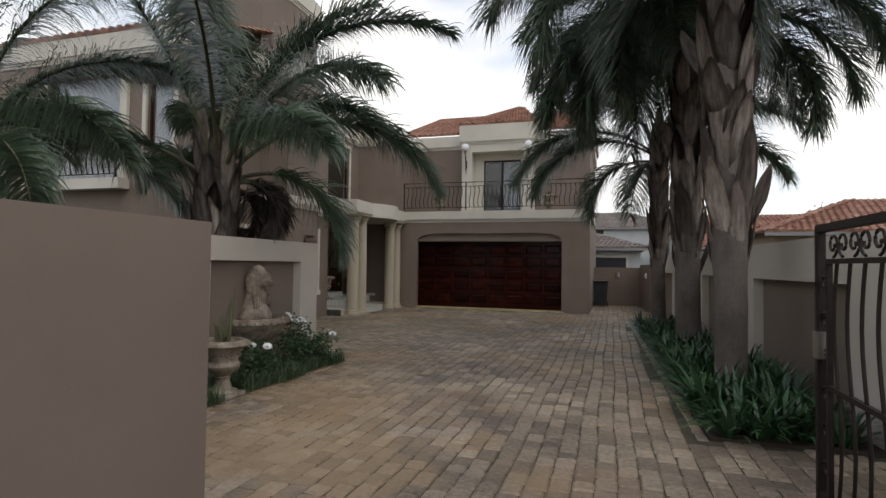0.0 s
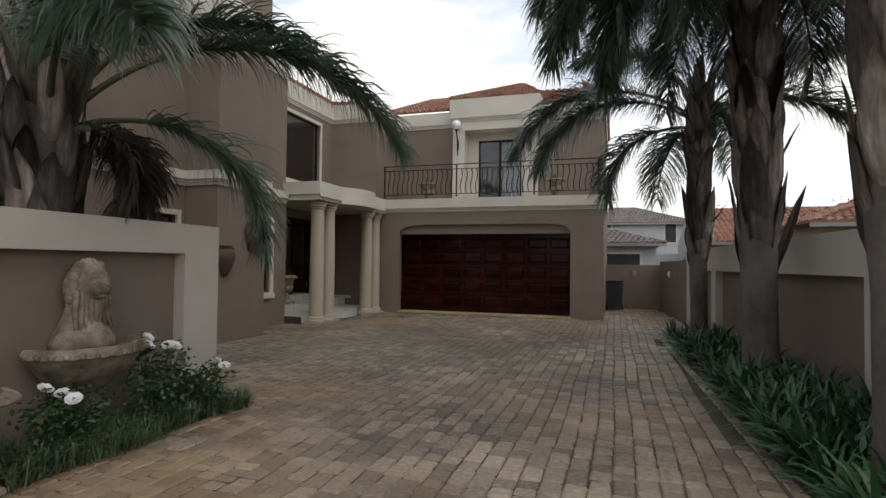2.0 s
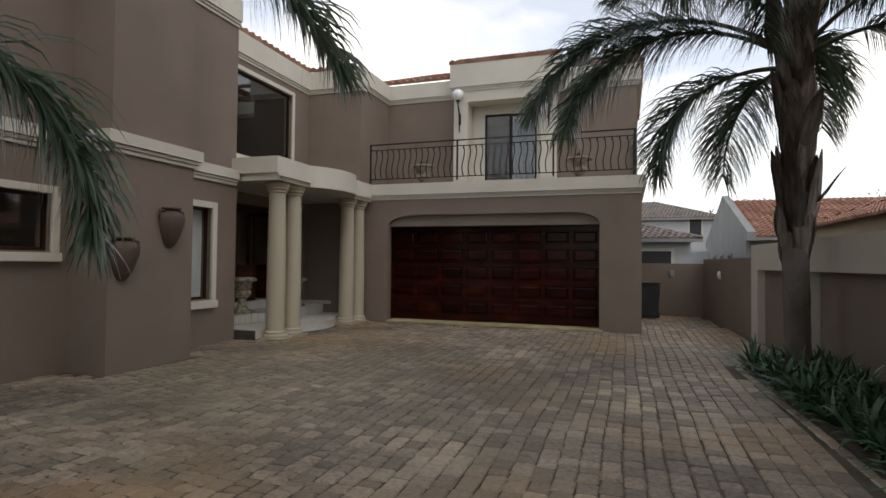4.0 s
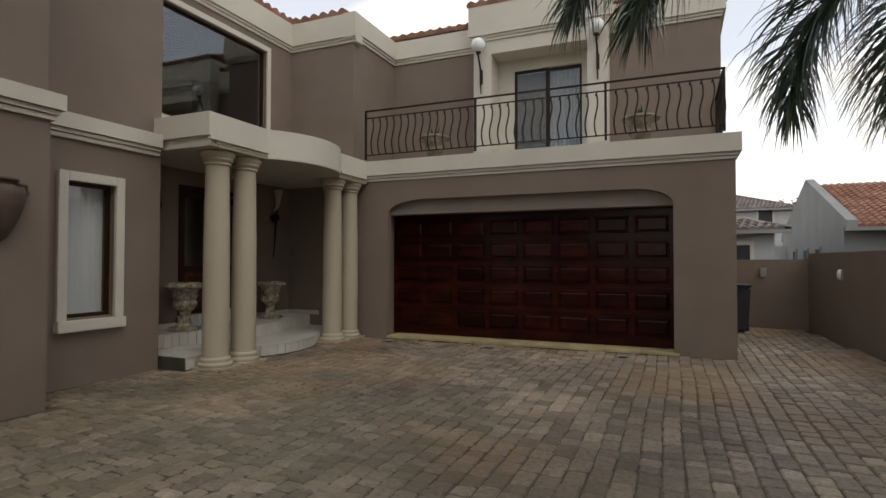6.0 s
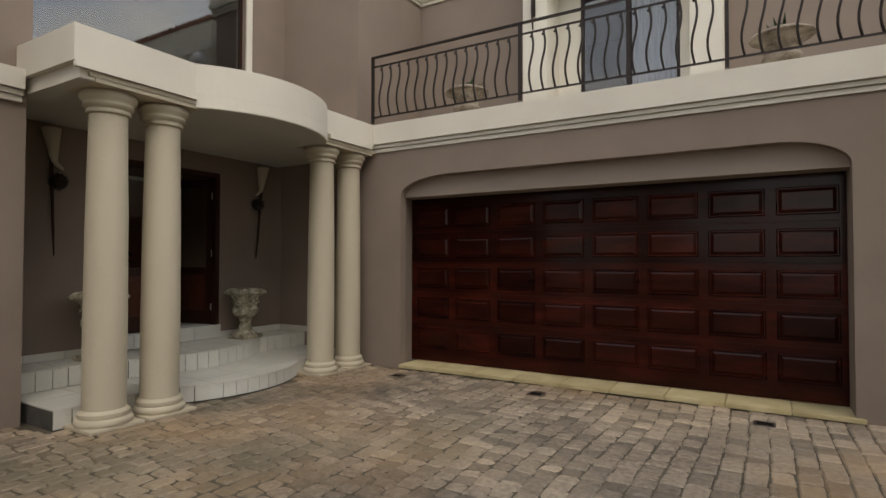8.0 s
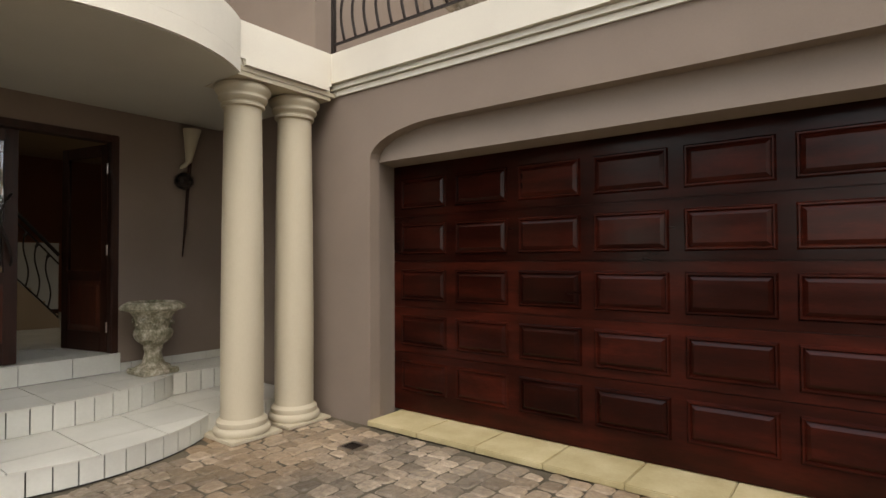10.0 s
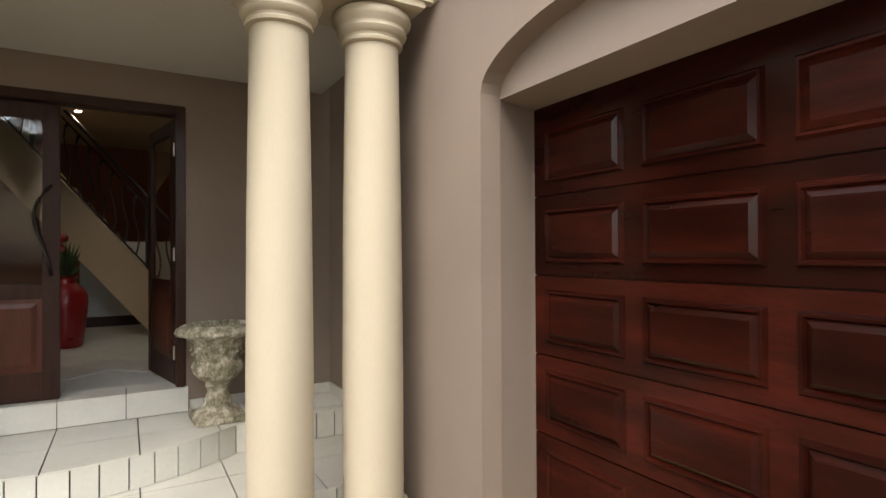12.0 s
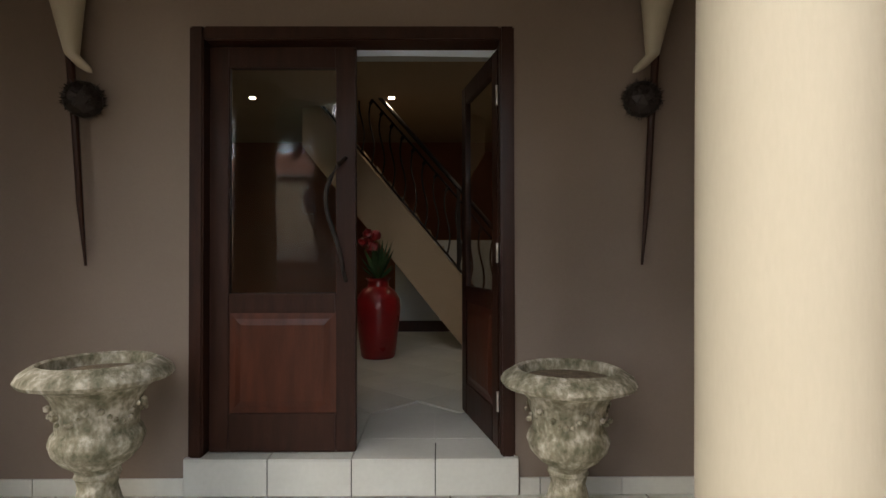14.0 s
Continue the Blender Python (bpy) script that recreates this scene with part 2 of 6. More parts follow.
# ---- mesh helpers ----
def part(name, bm, mat, parent=None, label="", smooth=False, bevel=0.0):
    """Links a bmesh as one mesh object under a thing or a part."""
    bmesh.ops.recalc_face_normals(bm, faces=bm.faces)
    if bevel:
        bmesh.ops.bevel(bm, geom=[e for e in bm.edges if e.is_manifold and e.calc_face_angle(0) > 0.9], offset=bevel, segments=2, affect="EDGES")
    me = bpy.data.meshes.new(name)
    bm.to_mesh(me)
    bm.free()
    me.materials.append(mat)
    if smooth:
        me.shade_smooth()
        if smooth != "all":
            me.set_sharp_from_angle(angle=radians(40))
    ob = new(name, me)
    if parent:
        ob.parent = parent
    if label:
        tagged(ob, label)
    return ob


def thing(name, m, label, category, group="", kind=""):
    ob = new(name)
    ob.empty_display_size = 0.1
    ob.matrix_world = m
    return tagged(ob, label, category, group, kind)


def box(bm, x0, y0, z0, x1, y1, z1):
    v = [bm.verts.new(c) for c in ((x0, y0, z0), (x1, y0, z0), (x1, y1, z0), (x0, y1, z0), (x0, y0, z1), (x1, y0, z1), (x1, y1, z1), (x0, y1, z1))]
    for f in ((0, 3, 2, 1), (4, 5, 6, 7), (0, 1, 5, 4), (1, 2, 6, 5), (2, 3, 7, 6), (3, 0, 4, 7)):
        bm.faces.new([v[i] for i in f])
    return v


def boxes(*rows):
    bm = bmesh.new()
    for r in rows:
        box(bm, *r)
    return bm


def prism(bm, pts, z0, z1, axis="z"):
    """A plan outline drawn up from z0 to z1; axis y: an outline in x, z pushed along y; axis x: one in y, z pushed along x."""
    def put(a, b, c):
        return {"z": (a, b, c), "y": (a, c, b), "x": (c, a, b)}[axis]
    lo = [bm.verts.new(put(a, b, z0)) for a, b in pts]
    hi = [bm.verts.new(put(a, b, z1)) for a, b in pts]
    k = len(pts)
    for i in range(k):
        bm.faces.new((lo[i], lo[(i + 1) % k], hi[(i + 1) % k], hi[i]))
    caps = [bm.faces.new(lo), bm.faces.new(hi)]
    bmesh.ops.triangulate(bm, faces=caps)


def lathe(bm, profile, seg=24, cx=0, cy=0, cz=0, lobes=0, depth=0.0):
    rings = []
    for r, z in profile:
        ring = []
        for i in range(seg):
            a = 2 * math.pi * i / seg
            rr = r * (1 + depth * math.cos(lobes * a)) if lobes else r
            ring.append(bm.verts.new((cx + rr * math.cos(a), cy + rr * math.sin(a), cz + z)))
        rings.append(ring)
    for a, b in zip(rings, rings[1:]):
        for i in range(seg):
            bm.faces.new((a[i], a[(i + 1) % seg], b[(i + 1) % seg], b[i]))
    bm.faces.new(rings[0])
    bm.faces.new(rings[-1])


def tube(bm, pts, radii, seg=6):
    """A round rod along points."""
    pts = [Vector(p) for p in pts]
    if not isinstance(radii, (list, tuple)):
        radii = [radii] * len(pts)
    rings = []
    for i, p in enumerate(pts):
        d = (pts[min(i + 1, len(pts) - 1)] - pts[max(i - 1, 0)]).normalized()
        up = Vector((0, 0, 1)) if abs(d.z) < 0.9 else Vector((1, 0, 0))
        a = d.cross(up).normalized()
        b = d.cross(a)
        rings.append([bm.verts.new(p + radii[i] * (math.cos(2 * math.pi * k / seg) * a + math.sin(2 * math.pi * k / seg) * b)) for k in range(seg)])
    for r, s in zip(rings, rings[1:]):
        for k in range(seg):
            bm.faces.new((r[k], r[(k + 1) % seg], s[(k + 1) % seg], s[k]))
    bm.faces.new(rings[0])
    bm.faces.new(rings[-1])


def arc(y0, y1, x_end, x_top, n=20):
    """Points of a circular bow from (x_end, y0) over (x_top, mid) to (x_end, y1)."""
    c, s = (y1 - y0) / 2, x_top - x_end
    r = (c * c + s * s) / (2 * s)
    cx, cy = x_top - r, (y0 + y1) / 2
    a = math.asin(min(1, c / r))
    return [(cx + r * math.cos(-a + 2 * a * i / n), cy + r * math.sin(-a + 2 * a * i / n)) for i in range(n + 1)]

# ---- ground ----
def structure(name, bm, mat, label, category, parent=None, smooth=False, bevel=0.0):
    return tagged(part(name, bm, mat, parent, "", smooth, bevel), label, category, "", "structure")


bm = bmesh.new()
v = [bm.verts.new(c) for c in ((-400, -400, -0.07), (400, -400, -0.07), (400, 500, -0.07), (-400, 500, -0.07))]
bm.faces.new(v)
structure("ground", bm, EARTH, "dark bare soil stretching away under the houses", "ground")

# drive base under the paving blocks
bm = boxes((-8.0, -6, -0.06, 0.94, 18.6, -0.012), (0.94, -6, -0.06, 2.6, 5.715, -0.012), (-0.75, 18.6, -0.06, 2.2, 24, -0.012), (0.94, 15.005, -0.06, 2.2, 18.6, -0.012))
drive = structure("road_drive", bm, JOINT, "sand-jointed driveway of tumbled grey-brown paving blocks", "driveway")

# ---- house walls ----
G_Y = 18.43           # garage and porch side wall face
D_X = -8.76           # entrance wall face
TOPZ = 3.36           # top of the first-floor band


def wall(name, label, *rows, mat=TAUPE):
    return structure(name, boxes(*rows), mat, label, "wall")


wall("wall_side_front", "taupe plastered side wall with a small white-framed window",
     (-8.02, 9.3, -0.05, -7.76, 10.45, 3.0), (-8.02, 11.08, -0.05, -7.76, 11.3, 3.0), (-8.02, 10.45, -0.05, -7.76, 11.08, 1.55), (-8.02, 10.45, 2.27, -7.76, 11.08, 3.0),
     (-8.02, 9.3, 3.0, -7.80, 11.36, 6.0))
wall("wall_pot_bay", "taupe plastered projecting bay hung with clay pots",
     (-8.3, 11.3, -0.05, -7.05, 12.7, 3.0), (-8.3, 11.36, 3.0, -7.10, 12.7, 6.0))
wall("wall_tower", "taupe plastered tower above the entrance corner",
     (-11.0, 12.7, 6.0, -8.25, 14.5, 9.2), (-11.0, 11.7, 6.05, -8.15, 12.7, 9.2), (-8.6, 12.704, 3.0, -7.86, 14.62, 6.0))
wall("wall_window_bay", "taupe plastered wall with a tall white-framed window",
     (-8.04, 12.7, -0.05, -7.78, 13.32, 3.0), (-8.04, 13.9, -0.05, -7.78, 14.55, 3.0), (-8.04, 13.32, -0.05, -7.78, 13.9, 0.78), (-8.04, 13.32, 2.36, -7.78, 13.9, 3.0))
wall("wall_porch_left", "taupe plastered side of the entrance porch", (-9.0, 14.3, -0.05, -8.04, 14.55, 3.0))
wall("wall_entrance", "taupe plastered entrance wall around the double door",
     (-9.0, 14.55, -0.05, D_X, 15.70, 3.0), (-9.0, 17.30, -0.05, D_X, G_Y, 3.0), (-9.0, 15.70, 2.68, D_X, 17.30, 3.0), (-9.0, 15.70, -0.05, D_X, 17.30, 0.5))
wall("wall_upper_porch", "taupe plastered upper wall around a big window",
     (-9.03, 14.62, 3.0, -8.79, 14.95, 6.0), (-9.03, 17.74, 3.0, -8.79, 18.5, 6.0), (-9.03, 14.95, 3.0, -8.79, 17.74, 3.75), (-9.03, 14.95, 5.56, -8.79, 17.74, 6.0))
wall("wall_upper_corner", "taupe plastered upper wall beside the balcony",
     (-9.03, 18.5, 3.0, -7.27, 18.75, 6.0), (-7.5, 18.75, 3.3, -7.27, 20.2, 6.0))
wall("wall_balcony_left", "taupe plastered wall behind the balcony", (-7.5, 20.2, 3.3, -5.2, 20.45, 6.0))
wall("wall_balcony_right", "taupe plastered wall behind the balcony", (-2.58, 20.2, 3.3, -0.64, 20.45, 6.0), (-0.9, 20.45, 3.3, -0.64, 26.0, 6.0))
wall("wall_bay", "cream plastered balcony bay with a deep door recess",
     (-5.24, 19.9, 3.3, -4.86, 20.7, 6.0), (-2.94, 19.9, 3.3, -2.56, 20.7, 6.0), (-4.86, 19.9, 5.70, -2.94, 20.7, 6.0),
     (-4.86, 20.42, 3.3, -4.52, 20.7, 5.7), (-3.12, 20.42, 3.3, -2.94, 20.7, 5.7), (-4.52, 20.42, 5.46, -3.12, 20.7, 5.7), mat=CREAM)

# garage front with the bowed head of its opening
GX0, GX1 = -6.51, -1.40
head = [(-6.44, 2.35)]
for i in range(1, 9):
    a = radians(90 * i / 8)
    head.append((-6.44 + 0.75 * (1 - math.cos(a)), 2.35 + 0.25 * math.sin(a)))
for i in range(8, -1, -1):
    a = radians(90 * i / 8)
    head.append((-1.44 - 0.6 * (1 - math.cos(a)), 2.35 + 0.25 * math.sin(a)))
bm = boxes((-8.76, G_Y, -0.05, -6.44, G_Y + 0.12, 3.0), (-1.44, G_Y, -0.05, -0.58, G_Y + 0.12, 3.0))
lo_f = [bm.verts.new((x, G_Y, z)) for x, z in head]
lo_b = [bm.verts.new((x, G_Y + 0.12, z)) for x, z in head]
hi_f = [bm.verts.new((x, G_Y, 3.0)) for x, z in head]
hi_b = [bm.verts.new((x, G_Y + 0.12, 3.0)) for x, z in head]
for i in range(len(head) - 1):
    bm.faces.new((lo_f[i], lo_f[i + 1], hi_f[i + 1], hi_f[i]))
    bm.faces.new((lo_b[i], lo_b[i + 1], hi_b[i + 1], hi_b[i]))
    bm.faces.new((lo_f[i], lo_f[i + 1], lo_b[i + 1], lo_b[i]))
structure("wall_garage", bm, TAUPE, "taupe plastered garage front with a bowed opening", "wall")
wall("wall_garage_reveal", "taupe plastered reveal of the garage opening",
     (-6.85, G_Y + 0.12, -0.05, GX0 - 0.02, G_Y + 0.55, 2.8), (GX1 - 0.04, G_Y + 0.12, -0.05, -0.6, G_Y + 0.55, 2.8),
     (GX0 - 0.02, G_Y + 0.12, 2.335, GX1 - 0.04, G_Y + 0.55, 2.9), mat=TAUPE_LIT)
bm = bmesh.new()
prism(bm, [(GX0 - 0.018, G_Y + 0.122), (-6.445, G_Y + 0.122), (GX0 - 0.018, G_Y + 0.40)], -0.05, 2.334)
structure("wall_garage_splay", bm, TAUPE_LIT, "splayed plaster jamb of the garage opening", "wall")
wall("wall_garage_side", "taupe plastered garage side wall", (-0.82, G_Y + 0.55, -0.05, -0.58, 26.0, 3.3), (-0.82, G_Y + 0.122, 2.8, -0.585, G_Y + 0.55, 3.3))
bm = boxes((-6.95, G_Y + 0.05, 3.0, -0.6, 20.7, 3.30))
structure("floor_balcony", bm, CREAM, "plain screeded balcony floor slab", "floor")
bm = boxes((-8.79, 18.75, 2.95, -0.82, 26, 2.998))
structure("ceiling_garage", bm, ROOMSHADE, "plain garage ceiling, coloured dark as if unlit", "ceiling")
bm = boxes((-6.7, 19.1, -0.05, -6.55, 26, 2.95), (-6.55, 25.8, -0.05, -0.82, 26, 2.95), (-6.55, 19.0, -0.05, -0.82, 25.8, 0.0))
structure("wall_garage_inner", bm, ROOMSHADE, "plaster inside the garage, coloured dark as if unlit", "wall")

# bands: cream string course with two stepped mouldings under it
def band(name, path, z0, z1, out, mat, label, low=True):
    """A moulded band along a plan path; out: how far it stands proud, to the right of the path."""
    bm = bmesh.new()
    steps = [(z0 + 0.105, z1, out), (z0 + 0.055, z0 + 0.098, out - 0.035), (z0, z0 + 0.048, out - 0.06)] if low else [(z0, z1, out)]
    for a, b, o in steps:
        pts = [Vector(p) for p in path]
        left, right = [], []
        for i, p in enumerate(pts):
            dirs = []
            if i:
                dirs.append((pts[i] - pts[i - 1]).normalized())
            if i < len(pts) - 1:
                dirs.append((pts[i + 1] - pts[i]).normalized())
            nrm = [Vector((d.y, -d.x)) for d in dirs]
            m = sum(nrm, Vector((0, 0))).normalized()
            k = 1 / max(0.3, m.dot(nrm[0]))
            right.append(p + m * o * k)
            left.append(p - m * 0.02 * k)
        prism(bm, [tuple(p) for p in right] + [tuple(p) for p in reversed(left)], a, b)
    return structure(name, bm, mat, label, "moulding")


band("trim_band_bay", [(-7.76, 9.3), (-7.76, 11.3), (-7.05, 11.3), (-7.05, 12.7), (-7.78, 12.7)], 2.82, 3.08, 0.095, CREAM, "cream moulded band round the pot bay")
band("trim_band_window", [(-7.78, 12.75), (-7.78, 14.50)], 2.84, 3.12, 0.10, CREAM, "cream moulded band above the tall window")
band("trim_band_garage", [(-6.95, G_Y), (-0.58, G_Y), (-0.58, 22.0)], 2.98, TOPZ, 0.08, CREAM, "cream moulded band along the balcony edge")
# porch canopy: square over the first columns, bowed between the pairs
bow = arc(15.58, 17.42, -6.86, -6.49, 26)
canopy_line = [(-6.86, 14.50)] + bow + [(-6.86, 18.36)]
bm = bmesh.new()
prism(bm, [(-8.76, 14.50)] + canopy_line + [(-8.76, 18.36)], 3.06, TOPZ)
canopy = structure("trim_canopy", bm, CREAM, "cream bowed porch canopy on paired columns", "canopy")
bm = bmesh.new()
prism(bm, bow, 2.936, 3.059)
structure("trim_canopy_lip", bm, CREAM, "lower lip of the bowed porch canopy", "canopy")
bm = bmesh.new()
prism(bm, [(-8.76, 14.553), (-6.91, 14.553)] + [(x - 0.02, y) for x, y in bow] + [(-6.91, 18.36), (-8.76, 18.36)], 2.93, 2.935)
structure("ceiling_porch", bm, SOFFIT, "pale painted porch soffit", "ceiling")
structure("trim_canopy_block", boxes((-8.0, 14.556, 2.9355, -6.885, 15.60, 3.059), (-8.7, 17.40, 2.9355, -6.885, 18.36, 3.059)), CREAM, "cream plastered block over the columns", "canopy")
# stepped mouldings and beam over each column pair
for y0, y1, tag in ((14.62, 15.68, "a"), (17.36, 18.40, "b")):
    bm = boxes((-7.38, y0 + 0.05, 2.926, -6.872, y1 - 0.05, 2.962), (-6.905, y0 + 0.0, 2.963, -6.862, y1 - 0.0, 3.0))
    structure("trim_beam", bm, STONE, "stone-coloured moulded beam over paired columns", "moulding")
    bm = boxes((-6.83 - 0.04, y0 - 0.12 if tag == "a" else y0 + 0.09, 3.004, -6.83, y1 - 0.1, 3.05))
    structure("trim_fillet", bm, CREAM, "thin cream fillet on the canopy", "moulding")



def cornice(name, path, base, label, top=0.42):
    bm = bmesh.new()
    pts = [Vector(p) for p in path]
    for z0, z1, o in ((0, 0.05, 0.03), (0.054, 0.10, 0.055), (0.104, top, 0.09)):
        right, left = [], []
        for i, p in enumerate(pts):
            dirs = [(pts[i] - pts[i - 1]).normalized()] if i else []
            if i < len(pts) - 1:
                dirs.append((pts[i + 1] - pts[i]).normalized())
            nrm = [Vector((d.y, -d.x)) for d in dirs]
            m = sum(nrm, Vector((0, 0))).normalized()
            k = 1 / max(0.3, m.dot(nrm[0]))
            right.append(p + m * o * k)
            left.append(p - m * 0.2 * k)
        prism(bm, [tuple(p) for p in right] + [tuple(p) for p in reversed(left)], base + z0, base + z1)
    return structure(name, bm, CREAM, label, "cornice")


cornice("trim_cornice_porch", [(-8.79, 14.63), (-8.79, 18.5), (-7.185, 18.5)], 5.80, "cream moulded cornice under the tiled roof edge", 0.56)
cornice("trim_cornice_return", [(-7.27, 18.416), (-7.27, 20.2), (-5.24, 20.2)], 5.88, "cream moulded cornice under the tiled roof edge", 0.50)
cornice("trim_cornice_bay", [(-5.24, 20.6), (-5.24, 19.9), (-2.56, 19.9), (-2.56, 20.6)], 5.98, "cream moulded cornice crowning the balcony bay", 0.72)
cornice("trim_cornice_right", [(-2.56, 20.2), (-0.64, 20.2), (-0.64, 26.0)], 5.86, "cream moulded cornice under the tiled roof edge", 0.52)
cornice("trim_cornice_wing", [(-16.0, 9.3), (-7.80, 9.3), (-7.80, 11.36), (-7.10, 11.36), (-7.10, 12.7), (-7.86, 12.7), (-7.86, 14.62)], 5.85, "cream moulded cornice of the street wing", 0.5)
cornice("trim_cornice_tower", [(-8.15, 11.7), (-8.15, 12.7), (-8.25, 12.7), (-8.25, 14.5), (-11, 14.5)], 8.6, "cream moulded cornice of the tower", 0.5)

# street wing
wall("wall_wing", "taupe plastered street wing with upper window and balcony door",
     (-16.0, 9.3, -0.05, -8.02, 9.55, 3.2), (-8.42, 9.3, 3.2, -8.02, 9.55, 6.0), (-9.75, 9.3, 3.2, -9.12, 9.55, 6.0), (-9.12, 9.3, 3.2, -8.42, 9.55, 3.78), (-9.12, 9.3, 5.44, -8.42, 9.55, 6.0),
     (-11.95, 9.3, 5.5, -9.75, 9.55, 6.0), (-16.0, 9.3, 3.2, -11.95, 9.55, 6.0))
wall("wall_wing_end", "taupe plastered end wall of the street wing", (-16.0, 9.55, -0.05, -15.75, 20, 6.0), (-15.75, 19.75, -0.05, -9.03, 20, 6.0))
bm = boxes((-12.25, 9.02, 3.0, -9.55, 9.30, 3.22), (-9.78, 9.22, 3.22, -9.6, 9.298, 5.65), (-12.1, 9.22, 3.22, -11.92, 9.298, 5.65))
structure("trim_wing_balcony", bm, CREAM, "cream balcony slab and pilasters of the street wing", "balcony")
# rooms behind the upper openings, their shade painted into the plaster
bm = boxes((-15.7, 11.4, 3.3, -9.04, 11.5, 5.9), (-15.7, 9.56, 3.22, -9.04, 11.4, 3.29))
structure("wall_wing_inner", bm, ROOMSHADE, "room plaster behind the wing windows, coloured dark as if unlit", "wall")
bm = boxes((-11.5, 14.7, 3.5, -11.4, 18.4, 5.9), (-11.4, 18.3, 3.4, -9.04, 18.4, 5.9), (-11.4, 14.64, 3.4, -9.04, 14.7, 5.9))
structure("wall_landing_inner", bm, ROOMSHADE, "stair landing behind the big window, coloured dark as if unlit", "wall")
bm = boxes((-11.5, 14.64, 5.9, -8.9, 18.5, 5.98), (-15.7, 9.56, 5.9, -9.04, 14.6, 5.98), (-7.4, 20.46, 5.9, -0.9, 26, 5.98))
structure("ceiling_upper", bm, ROOMSHADE, "plain ceilings of the upper rooms, coloured dark as if unlit", "ceiling")
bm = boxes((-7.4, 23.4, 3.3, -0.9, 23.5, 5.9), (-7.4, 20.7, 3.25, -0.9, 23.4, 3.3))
structure("wall_bedroom_inner", bm, ROOMSHADE, "bedroom plaster behind the balcony door, coloured dark as if unlit", "wall")

# ---- roofs ----
def tiled_slope(name, origin, along, up, width, length, mat, label, size=0.30, taper=(0.0, 0.0), parent=None):
    """Barrel tiles laid in courses on a slope; taper: metres cut from each end per metre upslope (hips)."""
    o, a, u = Vector(origin), Vector(along).normalized(), Vector(up).normalized()
    nrm = a.cross(u)
    if nrm.z < 0:
        nrm = -nrm
    verts, faces = [], []
    rows = max(1, int(length / size))
    for r in range(rows):
        d0, d1 = r * size, (r + 1) * size + 0.04
        x0, x1 = taper[0] * d0, width - taper[1] * d0
        cols = max(0, int((x1 - x0) / (size * 0.75)))
        for c in range(cols):
            xa = x0 + c * size * 0.75
            b = len(verts)
            for d, lift in ((d0, 0.045), (d1, 0.005)):
                for k, (fx, fz) in enumerate(((0, 0), (0.12, 0.035), (0.3, 0.06), (0.5, 0.07), (0.7, 0.045), (0.85, 0.012), (1.0, 0.0))):
                    verts.append(o + a * (xa + fx * size * 0.75) + u * d + nrm * (fz + lift))
            for k in range(6):
                verts_row = (b + k, b + k + 1, b + 7 + k + 1, b + 7 + k)
                faces.append(verts_row)
            e = len(verts)
            for k, (fx, fz) in enumerate(((0, 0), (0.3, 0.06), (0.5, 0.07), (0.7, 0.045), (1.0, 0.0))):
                verts.append(o + a * (xa + fx * size * 0.75) + u * d0 + nrm * (fz + 0.045))
            verts.append(o + a * (xa + size * 0.75) + u * d0 - nrm * 0.01)
            verts.append(o + a * xa + u * d0 - nrm * 0.01)
            faces.append(tuple(range(e, e + 7)))
    me = bpy.data.meshes.new(name)
    me.from_pydata([tuple(p) for p in verts], [], faces)
    me.materials.append(mat)
    me.shade_smooth()
    me.set_sharp_from_angle(angle=radians(35))
    ob = new(name, me)
    if parent:
        ob.parent = parent
        return tagged(ob, label, "", "", "stuff")
    return tagged(ob, label, "roof", "", "structure")


def rise(dx, dy, pitch):
    k = math.cos(radians(pitch))
    return (dx * k, dy * k, math.sin(radians(pitch)))


tiled_slope("roof_porch", (-8.72, 14.65, 6.38), (0, 1, 0), rise(-1, 0, 17), 3.9, 3.2, TERRACOTTA, "orange barrel-tiled roof over the entrance")
tiled_slope("roof_corner", (-8.72, 18.42, 6.38), (1, 0, 0), rise(0, 1, 12), 1.5, 0.9, TERRACOTTA, "orange barrel-tiled roof over the corner", taper=(0.0, 0.9))
tiled_slope("roof_balcony_left", (-8.0, 20.12, 6.43), (1, 0, 0), rise(0, 1, 20.8), 4.3, 6.3, TERRACOTTA, "orange barrel-tiled roof over the balcony")
tiled_slope("roof_bay", (-5.36, 19.8, 6.70), (1, 0, 0), rise(0, 1, 20.8), 2.95, 6.2, TERRACOTTA, "orange barrel-tiled hipped roof over the balcony bay", taper=(0.22, 0.22))
tiled_slope("roof_bay_side", (-5.34, 19.85, 6.70), (0, 1, 0), rise(1, 0, 19), 2.6, 1.4, TERRACOTTA, "orange barrel-tiled hip of the balcony bay", taper=(0.9, 0.0))
tiled_slope("roof_balcony_right", (-3.7, 20.12, 6.43), (1, 0, 0), rise(0, 1, 20.8), 3.2, 6.3, TERRACOTTA, "orange barrel-tiled roof over the balcony", taper=(0.0, 0.16))
tiled_slope("roof_right_side", (-0.56, 20.2, 6.43), (0, 1, 0), rise(-1, 0, 66), 6.0, 2.4, TERRACOTTA, "orange barrel-tiled roof on the garden side", taper=(2.2, 0.0))
tiled_slope("roof_wing", (-16.0, 9.2, 6.36), (1, 0, 0), rise(0, 1, 17), 8.3, 3.0, TERRACOTTA, "orange barrel-tiled roof of the street wing")

# ---- porch steps ----
def stepped(straight, a0, a1, bow, y0, y1, n=24):
    return [(straight, y0)] + arc(a0, a1, straight, bow, n) + [(straight, y1)]


